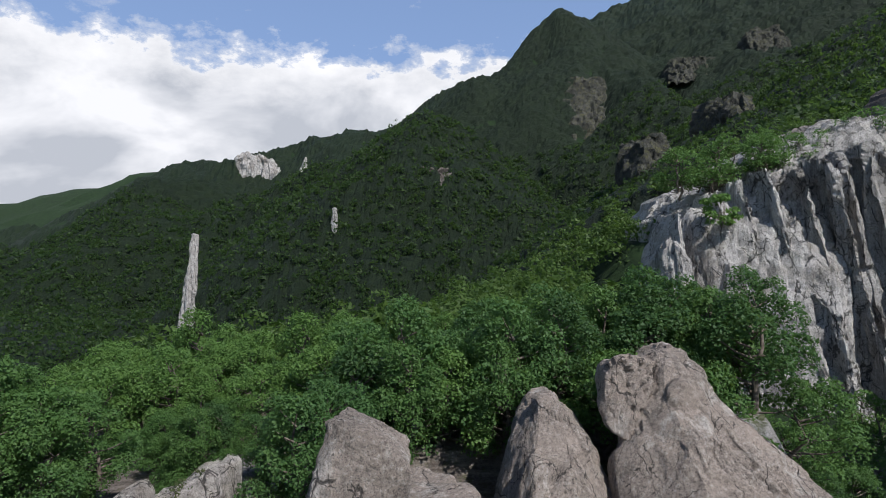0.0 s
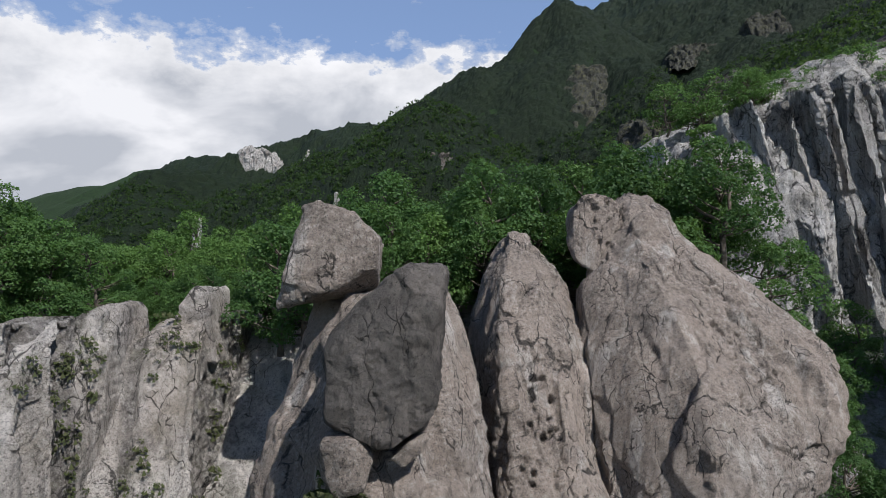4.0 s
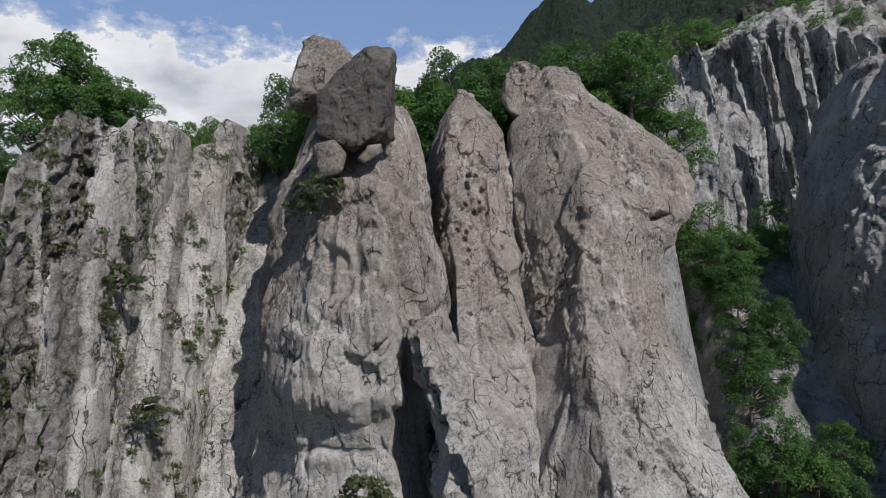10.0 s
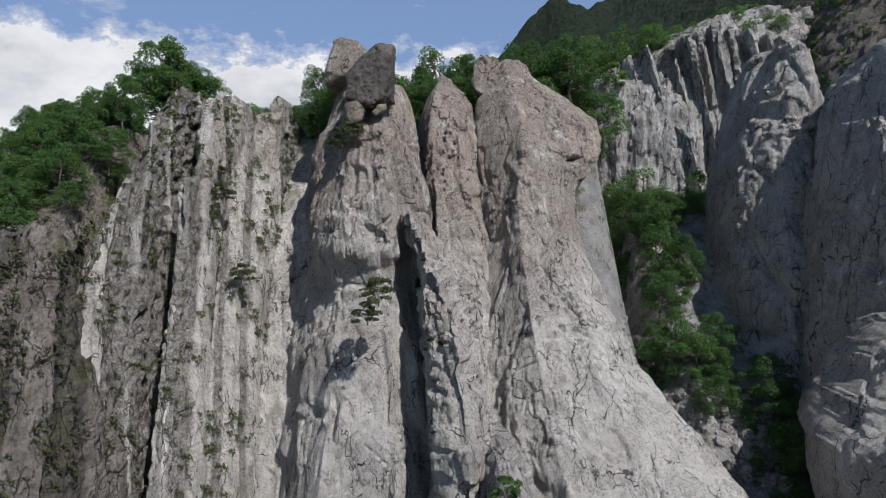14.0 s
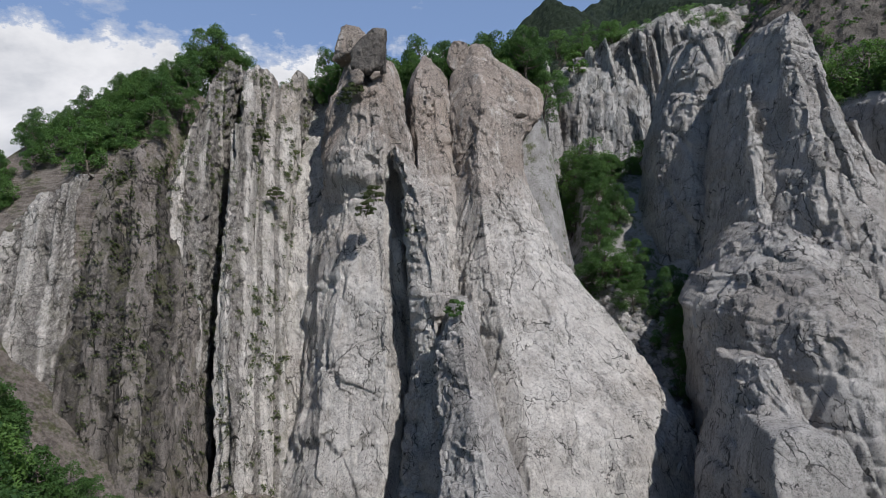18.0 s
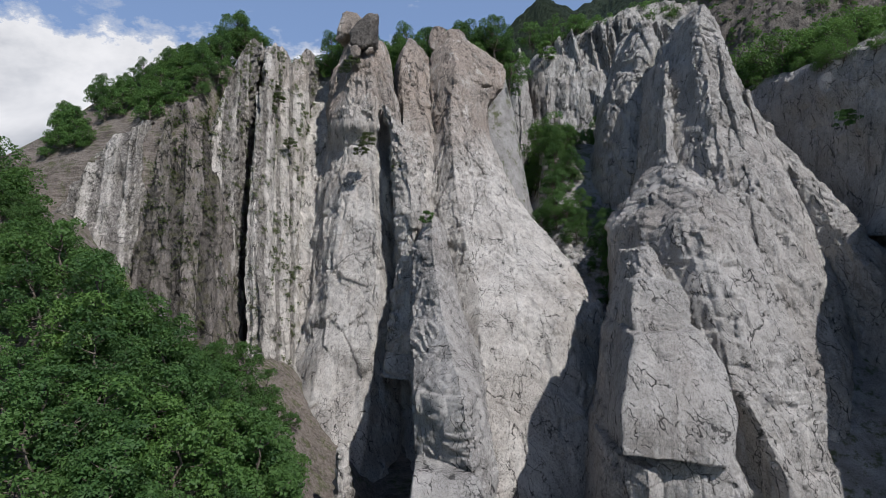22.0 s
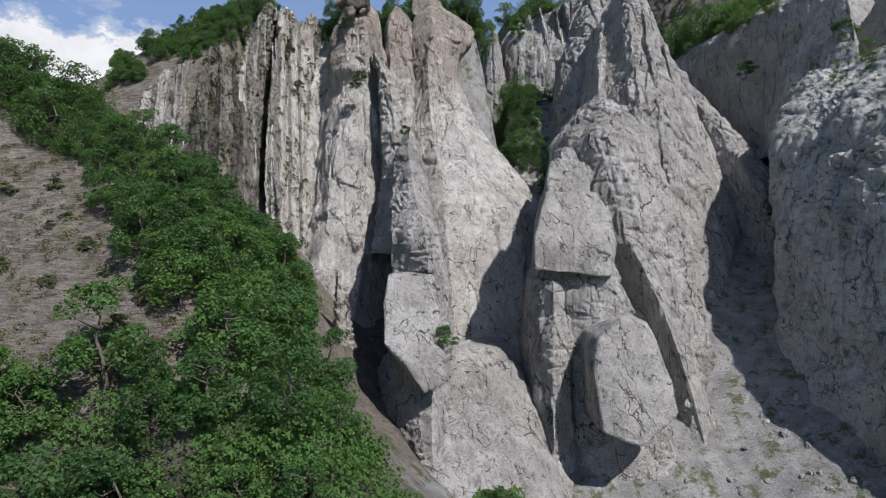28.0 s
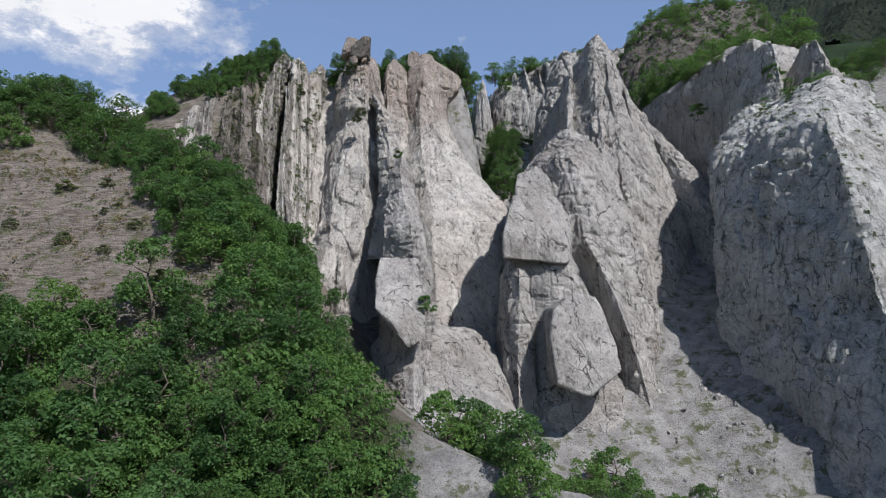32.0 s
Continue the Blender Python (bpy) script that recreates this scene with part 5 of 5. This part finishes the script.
wood(70, place_in((-62, -2), (-28, -3), lambda x, y: on_spur(x, y) and (x < -36 or y > -18)), (0.4, 0.75), "leafy wood between the scree and the low cliff", 68, False)
wood(52, place_in((-36, -22.5), (11, 29), lambda x, y: True), (0.38, 0.66), "low trees on the slope above the columns", 69, False, RIM_TREES)
for x, y, sc_ in ((41.5, 22, 0.9), (43, 26, 1.05), (44, 30, 1.15), (42.5, 33, 1.0), (44.6, 36, 1.1), (41, 29, 0.8)):
    plant(RIM_TREES, 0, x, y, land(x, y) - 0.2, sc_)
wood(44, place_in((-42, -8), (41, 54), lambda x, y: True), (0.5, 0.85), "low trees along the rim of the cliff", 74, False, RIM_TREES)
wood(46, place_in((112, 175), (58, 112), lambda x, y: True), (0.8, 1.3), "wood on the slope above the high cliff", 75)
wood(46, lambda r: (r.uniform(-84, -43), r.uniform(-14, 8), None), (0.9, 1.4), "leafy wood on the slope beyond the low cliff", 61)
wood(60, lambda r: (r.uniform(-100, 10), r.uniform(-140, -92), None), (0.9, 1.4), "broadleaf wood on the valley floor", 67)
wood(30, lambda r: (r.uniform(-50, -27), r.uniform(9, 24), None), (0.4, 0.7), "low leafy wood on the slope above the fluted cliff", 66, False)
wood(64, lambda r: (r.uniform(-52, 26), r.uniform(52, 70), None), (0.9, 1.4), "dense wood behind the rim of the cliff", 62, False, RIM_TREES)
wood(60, lambda r: (lambda t, d: (91 + 0.33 * (60 - t) + d, t, 86.5 + 0.12 * d + r.uniform(-1.5, 1.5)))(r.uniform(30, 74), r.uniform(-1, 24)), (1.1, 1.7), "green wood crowning the shaded cliff", 63)
wood(24, lambda r: (lambda t: (38 + 70 * t, 108 + r.uniform(0, 7), 109 + 12 * t + r.uniform(-1, 2)))(r.uniform(0, 1)), (0.8, 1.3), "green wood along the top of the pale cliff", 64)
wood(26, lambda r: (r.uniform(30, 54), r.uniform(68, 92), None), (0.6, 1.0), "leafy wood filling the head of the gully", 65)
# trees rooted on the ledges of the high cliffs


def on_ledges(key, low, x0, x1):
    pts = np.concatenate([f.reshape(-1, 3) for f, n in SURFACES[key]])
    pts = pts[(pts[:, 2] > low) & (pts[:, 0] > x0) & (pts[:, 0] < x1)]
    return lambda r: tuple(pts[r.randint(len(pts))] - (0, 0, 0.8))


wood(64, on_ledges(("side_cliff", ROCK_DARK.name), 96, 90, 140), (0.5, 0.95), "green trees and bushes clinging to the dark high cliff", 71)
wood(34, on_ledges(("right_cliff", ROCK_GREY.name), 83, 82, 112), (0.4, 0.8), "bushes overhanging the top of the shaded cliff", 72)
wood(16, on_ledges(("rock_buttress", ROCK_SHADE.name), 60, 84, 120), (0.3, 0.55), "bushes on the top of the shaded buttress", 73)
# single plants rooted in the rock
for which, x, y, z, sc_ in [(1, -2.6, 21.2, 79.6, 1.1), (1, -3.8, 21.6, 78.6, 0.8), (1, -17.2, 25.6, 76.8, 0.8), (1, -15.8, 23.6, 74.0, 1.0), (1, -16.6, 22.6, 72.0, 0.8), (1, 1.2, 11.6, 64.6, 1.1), (1, 0.4, 11, 63, 0.9), (0, 18.3, -34.6, 18.8, 1.0),
                            (1, 82.5, 8, 36.6, 2.0), (0, 79.8, -33.4, 24.6, 1.0), (0, 42.4, 100.5, 104.5, 2.0), (1, 6, 12, 60.5, 0.8), (2, 93, 6, 70, 1.2), (0, 88, 2, 60, 1.1), (2, 86, 30, 70, 1.0), (1, -13.5, 22, 66, 0.9), (0, 10.6, 1.8, 52, 0.7), (2, -22, -36, 27.6, 1.3), (2, -19.5, -37, 25.8, 1.2), (1, -30, -34, 34, 1.0), (1, -34, -30, 38.5, 1.2), (0, -27, -31, 37, 0.9),
                            *[(1, x, y, land(x, y) - 0.2, s) for x, y, s in [(-24.8, -39, 0.9), (-16, -48.5, 1.3), (-21, -42, 0.6), (-27, -43, 0.8), (-34, -41, 1.0), (-40, -31, 1.2), (-44, -38, 0.9), (-19, -45, 0.5), (-31, -36, 0.6), (-15, -45, 0.9)]]]:
    plant(SHRUBS, which, x, y, z, sc_)
for which, x, y, sc_ in [(0, 23.8, -46, 1.05), (2, 44, -42, 1.15), (2, 35.2, -50, 1.0), (0, 39.6, -46, 0.9), (2, 37.4, -48, 0.8), (0, 45, -50, 0.75), (2, 49.1, -52, 0.8), (0, 53.2, -50, 0.7), (2, 42.4, -49, 0.7), (0, 28.5, -72, 0.9), (1, 23, -56, 0.95), (3, 25.4, -60, 0.9), (0, 27.5, -64.5, 0.95), (2, 21.6, -62, 1.1), (2, 3.8, -66, 0.95), (0, 8.3, -67, 0.9), (1, 0, -65.5, 0.9), (2, 6, -70.5, 1.0), (0, 11, -71, 0.9), (1, 29, -69, 0.9), (0, 26.2, -54, 0.75)]:
    plant(TREES, which, x, y, land(x, y) - 0.3, sc_)


# ---------------------------------------------------------------- fallen stones in the gully and on the scree
def stones(name, n, xs, ys, size, mat, label, seed):
    r = np.random.RandomState(seed)
    bm = bmesh.new()
    bmesh.ops.create_icosphere(bm, subdivisions=1, radius=1.0)
    bv = np.array([v.co[:] for v in bm.verts])
    bf = np.array([[v.index for v in f.verts] for f in bm.faces])
    bm.free()
    x, y = r.uniform(*xs, n), r.uniform(*ys, n)
    z = ground_height(x[None], y[None])[0]
    out_v = []
    for k in range(n):
        sc = size * r.uniform(0.35, 1.0) ** 1.5 * r.uniform(0.6, 1.3, 3)
        q = np.array(Euler(r.uniform(0, 6.28, 3)).to_matrix())
        out_v.append((bv * r.uniform(0.75, 1.2, (len(bv), 1)) * sc) @ q.T + (x[k], y[k], z[k] + 0.1 * sc[2]))
    f = (bf[None] + (np.arange(n) * len(bv))[:, None, None]).reshape(-1, 3)
    tagged(new(name, mesh_of(name, np.concatenate(out_v), f, mat, False)), label, "stones", kind="stuff")


stones("rubble", 420, (29, 42), (16, 46), 0.9, ROCK_GREY, "heap of pale fallen stones in the gully", 5)
stones("scree", 1500, (-62, -14), (-50, -14), 0.22, ROCK_COLUMN, "loose brown grey scree on the slope", 6)
stones("rubble", 260, (44, 86), (-60, -20), 0.6, ROCK_GREY, "fallen pale stones below the cliff", 8)

# ---------------------------------------------------------------- undergrowth in the wood
r = np.random.RandomState(77)
ux, uy = r.uniform(-60, 28, 2400), r.uniform(-95, -38, 2400)
ok = (ux < 6.5 + 0.42 * (-42 - uy)) & (uy < -38 - 15 * np.clip((-ux - 4) / 8, 0, 1))
ux, uy = ux[ok], uy[ok]
uz = ground_height(ux[None], uy[None])[0]
uv_, uf_ = leaf_cloud(r, [(0, 0, 0.5, 1.3, 1.3, 0.9), (0.9, 0.4, 0.9, 0.8, 0.8, 0.8)], 130, 0.15)
us = r.uniform(0.7, 1.6, len(ux))
V = (uv_[None] * us[:, None, None] + np.stack([ux, uy, uz], 1)[:, None]).reshape(-1, 3)
F = (uf_[None] + (np.arange(len(ux)) * len(uv_))[:, None, None]).reshape(-1, 3)
tagged(new("undergrowth", mesh_of("undergrowth", V, F, LEAF, False)), "low leafy undergrowth between the trees", "undergrowth", kind="stuff")


# ---------------------------------------------------------------- dry grass and low scrub on the scree
def tufts(n, xs, ys, keep, mat, label, size, seed):
    r = np.random.RandomState(seed)
    x, y = r.uniform(*xs, n), r.uniform(*ys, n)
    ok = keep(x, y) & (fbm(np.stack([x / 5.0, y / 5.0, 0 * x], 1), 3) > -0.05)
    x, y = x[ok], y[ok]
    z = ground_height(x[None], y[None])[0]
    tv, tf = leaf_cloud(r, [(0, 0, 0.12, 0.5, 0.5, 0.32)], 26, size)
    sc = r.uniform(0.4, 1.5, len(x))
    v = (tv[None] * sc[:, None, None] + np.stack([x, y, z], 1)[:, None]).reshape(-1, 3)
    f = (tf[None] + (np.arange(len(x)) * len(tv))[:, None, None]).reshape(-1, 3)
    tagged(new("grass", mesh_of("grass", v, f, mat, False)), label, "grass", kind="stuff")


def on_scree(x, y):
    return (y < -58.5 - 0.93 * (x + 1) + 3) & (y > -54)


tufts(1700, (-66, -8), (-54, -8), on_scree, DRY, "dry yellow grass tufts on the scree", 0.10, 81)
tufts(900, (-66, -8), (-54, -8), on_scree, LEAF_GREY, "low olive scrub on the scree", 0.12, 82)

# ---------------------------------------------------------------- scrub in the seams of the weathered walls
def scrub(key, count, leaf, label, size=0.14, up=-1.0, seed=4):
    r = np.random.RandomState(seed)
    pts = np.concatenate([f.reshape(-1, 3) for f, n in SURFACES[key]])
    nrm = np.concatenate([n.reshape(-1, 3) for f, n in SURFACES[key]])
    bias = fbm(pts / (2.2, 2.2, 7.0), 3) + 0.25 * nrm[:, 2]
    good = np.where((bias > 0.16) & (nrm[:, 1] < 0.2))[0]
    pick = r.choice(good, min(count, len(good)), replace=False)
    tv, tf = leaf_cloud(r, [(0, 0, 0.1, 0.45, 0.35, 0.3)], 22, size * 0.75)
    s_ = r.uniform(0.5, 1.5, len(pick))
    v = (tv[None] * s_[:, None, None] + pts[pick][:, None] + 0.1 * nrm[pick][:, None]).reshape(-1, 3)
    f = (tf[None] + (np.arange(len(pick)) * len(tv))[:, None, None]).reshape(-1, 3)
    tagged(new("scrub", mesh_of("scrub", v, f, leaf, False)), label, "scrub", kind="stuff")


scrub(("rock_rib", ROCK_BROWN.name), 1900, LEAF_GREY, "dry olive scrub and grass in the seams of the wall")
scrub(("columnar_cliff", ROCK_COLUMN.name), 900, LEAF_GREY, "dull scrub growing on the fluted low cliff")
scrub(("side_cliff", ROCK_DARK.name), 3600, LEAF_DARK, "dark green scrub on the high cliff", 0.3)
scrub(("rock_buttress", ROCK_SHADE.name), 500, LEAF_GREY, "thin scrub in the cracks of the shaded buttress")

# ---------------------------------------------------------------- far woods
def far_trees(n, y0, y1, power, quads, size, grow, seed, label):
    r = np.random.RandomState(seed)
    fy = y0 + (y1 - y0) * r.uniform(0, 1, n) ** power
    fx = r.uniform(-0.80, 0.82, n) * (fy + 15) + 5
    keep = (fy > 112) | (fx < 26)
    fx, fy = fx[keep], fy[keep]
    n = len(fx)
    fz = np.array(ground_height(fx[None], fy[None])[0])
    rot, sc = r.uniform(0, 6.28, n), r.uniform(0.75, 1.4, n) * (1 + grow * smooth(y0, y1, fy))
    c, s = np.cos(rot) * sc, np.sin(rot) * sc
    vs, fs, at = [], [], 0
    for kind in range(3):
        sv, sf = leaf_cloud(np.random.RandomState(seed + kind), [(0, 0, 2.0, 2.4, 2.4, 2.2), (1.2, 0.6 - kind, 3.6 + kind, 1.6, 1.6, 1.6), (-1.3, -0.4 + kind, 3.2, 1.6, 1.6, 1.6)], quads, size)
        k = np.where(np.arange(n) % 3 == kind)[0]
        v = np.stack([sv[None, :, 0] * c[k, None] - sv[None, :, 1] * s[k, None] + fx[k, None], sv[None, :, 0] * s[k, None] + sv[None, :, 1] * c[k, None] + fy[k, None],
                      sv[None, :, 2] * sc[k, None] + fz[k, None] - 0.8], -1).reshape(-1, 3)
        vs.append(v), fs.append((sf[None] + (np.arange(len(k)) * len(sv))[:, None, None]).reshape(-1, 3) + at)
        at += len(v)
    tagged(new("forest", mesh_of("forest", np.concatenate(vs), np.concatenate(fs), FAR_LEAF, False)), label, "forest", kind="stuff")


far_trees(1700, 66, 230, 1.2, 250, 0.30, 0.0, 3, "leafy broadleaf forest on the slope behind the cliff")
far_trees(21000, 190, 760, 1.35, 30, 0.72, 0.35, 13, "dense green broadleaf trees standing out of the mountain forest")

# closed canopy of the mountain forest
az_ = np.linspace(math.radians(-42), math.radians(42), 420)
rg = np.r_[np.geomspace(150, 560, 120, endpoint=False), np.geomspace(560, 1150, 330, endpoint=False), np.geomspace(1150, 2300, 110)]
A_, R0 = np.meshgrid(az_, rg)
X_, Y_ = R0 * np.sin(A_), R0 * np.cos(A_)
Z_ = ground_height(X_, Y_)
flat_xy = np.stack([X_, Y_, 0.9 * Z_], -1).reshape(-1, 3)
f1, f2, idn, tilt = worley(flat_xy / 7.0 + (0, 0, 0.37))
f1b = worley(flat_xy / 3.1 + (0, 0, 4.37))[0]
dome = np.sqrt(np.clip(1 - (f1 / 0.85) ** 2, 0, 1)) * (2.8 + 4.0 * idn) + 1.6 * np.sqrt(np.clip(1 - (f1b / 0.8) ** 2, 0, 1))
Z_ = Z_ + (dome * (1 + 0.5 * smooth(500, 1500, R0.ravel()))).reshape(Z_.shape) * smooth(150, 180, Y_) - 1.0
i, j = np.meshgrid(np.arange(len(rg) - 1), np.arange(len(az_) - 1), indexing="ij")
a = i * len(az_) + j
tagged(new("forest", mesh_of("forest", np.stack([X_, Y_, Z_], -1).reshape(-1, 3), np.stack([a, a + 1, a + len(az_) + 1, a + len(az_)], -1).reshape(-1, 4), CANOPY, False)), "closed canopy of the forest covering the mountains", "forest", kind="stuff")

# ---------------------------------------------------------------- clouds, far behind everything
mk = Mat("cloud bank", 1.0)
uv = mk.nt.nodes.new("ShaderNodeUVMap")
sp = mk.nt.nodes.new("ShaderNodeSeparateXYZ")
mk.put(sp.inputs[0], uv.outputs[0])
az, el = sp.outputs[0], sp.outputs[1]
edge = mk.maths("ADD", mk.span(mk.noise(0.17, 6, 0.62, mk.stretch(1, 1.6, 1, uv.outputs[0])), 0.25, 0.75, -3.2, 3.2), 17.6)
bank = mk.span(mk.maths("SUBTRACT", edge, el), -0.4, 1.2)
hx_, hy_ = mk.maths("DIVIDE", mk.maths("ADD", az, 33.0), 14.5), mk.maths("DIVIDE", mk.maths("SUBTRACT", el, 26.0), 6.5)
blob = mk.maths("SUBTRACT", 1.0, mk.maths("ADD", mk.maths("MULTIPLY", hx_, hx_), mk.maths("MULTIPLY", hy_, hy_)))
ragged = mk.span(mk.noise(0.22, 7, 0.65, mk.stretch(1, 1.7, 1, uv.outputs[0])), 0.3, 0.7, -0.55, 0.55)
high = mk.span(mk.maths("ADD", blob, ragged), -0.1, 0.7)
wisp = mk.span(mk.noise(0.16, 6, 0.6, mk.stretch(1, 2.0, 1, uv.outputs[0]), 0.4), 0.66, 0.80, 0, 0.8)
cover = mk.maths("MAXIMUM", mk.maths("MAXIMUM", bank, high), wisp)
body = mk.noise(0.085, 5, 0.52, mk.stretch(1, 1.7, 1, uv.outputs[0]), 0.3)
ccol = mk.mix(mk.span(body, 0.40, 0.62), (0.50, 0.53, 0.58), (0.90, 0.91, 0.93))
rim = mk.span(mk.maths("SUBTRACT", edge, el), 0.5, 5.0, 1.0, 0.0)
ccol = mk.mix(mk.maths("MULTIPLY", rim, 0.7), ccol, (1.0, 1.0, 1.0))
# between the clouds a glowing blue haze is added to brighten the sky
ccol = mk.mix(cover, (0.27, 0.40, 0.68), ccol)
cover = mk.maths("MAXIMUM", cover, mk.span(el, 10.0, 45.0, 0.7, 0.4))
em = mk.nt.nodes.new("ShaderNodeEmission")
mk.put(em.inputs[0], ccol)
em.inputs[1].default_value = 1.0
trn = mk.nt.nodes.new("ShaderNodeBsdfTransparent")
mx = mk.nt.nodes.new("ShaderNodeMixShader")
mk.put(mx.inputs[0], cover), mk.nt.links.new(trn.outputs[0], mx.inputs[1]), mk.nt.links.new(em.outputs[0], mx.inputs[2])
mk.nt.links.new(mx.outputs[0], mk.nt.nodes["Material Output"].inputs["Surface"])
azs, els = np.radians(np.linspace(-60, 60, 49)), np.radians(np.linspace(-3, 50, 27))
A, E_ = np.meshgrid(azs, els)
R_ = 4700
cv = np.stack([R_ * np.sin(A) * np.cos(E_), R_ * np.cos(A) * np.cos(E_), R_ * np.sin(E_) + 60], -1).reshape(-1, 3)
i, j = np.meshgrid(np.arange(26), np.arange(48), indexing="ij")
a = i * 49 + j
cf = np.stack([a, a + 1, a + 50, a + 49], -1).reshape(-1, 4)
cme = mesh_of("cloud_backdrop", cv, cf, mk.mat)
layer = cme.uv_layers.new(name="UVMap")
deg = np.degrees(np.stack([A, E_], -1).reshape(-1, 2))[cf.ravel()]
layer.data.foreach_set("uv", deg.astype(np.float32).ravel())
clouds = new("backdrop", cme)
clouds.visible_shadow = False
tagged(clouds, "bank of white and grey clouds under blue sky", "clouds", kind="structure")
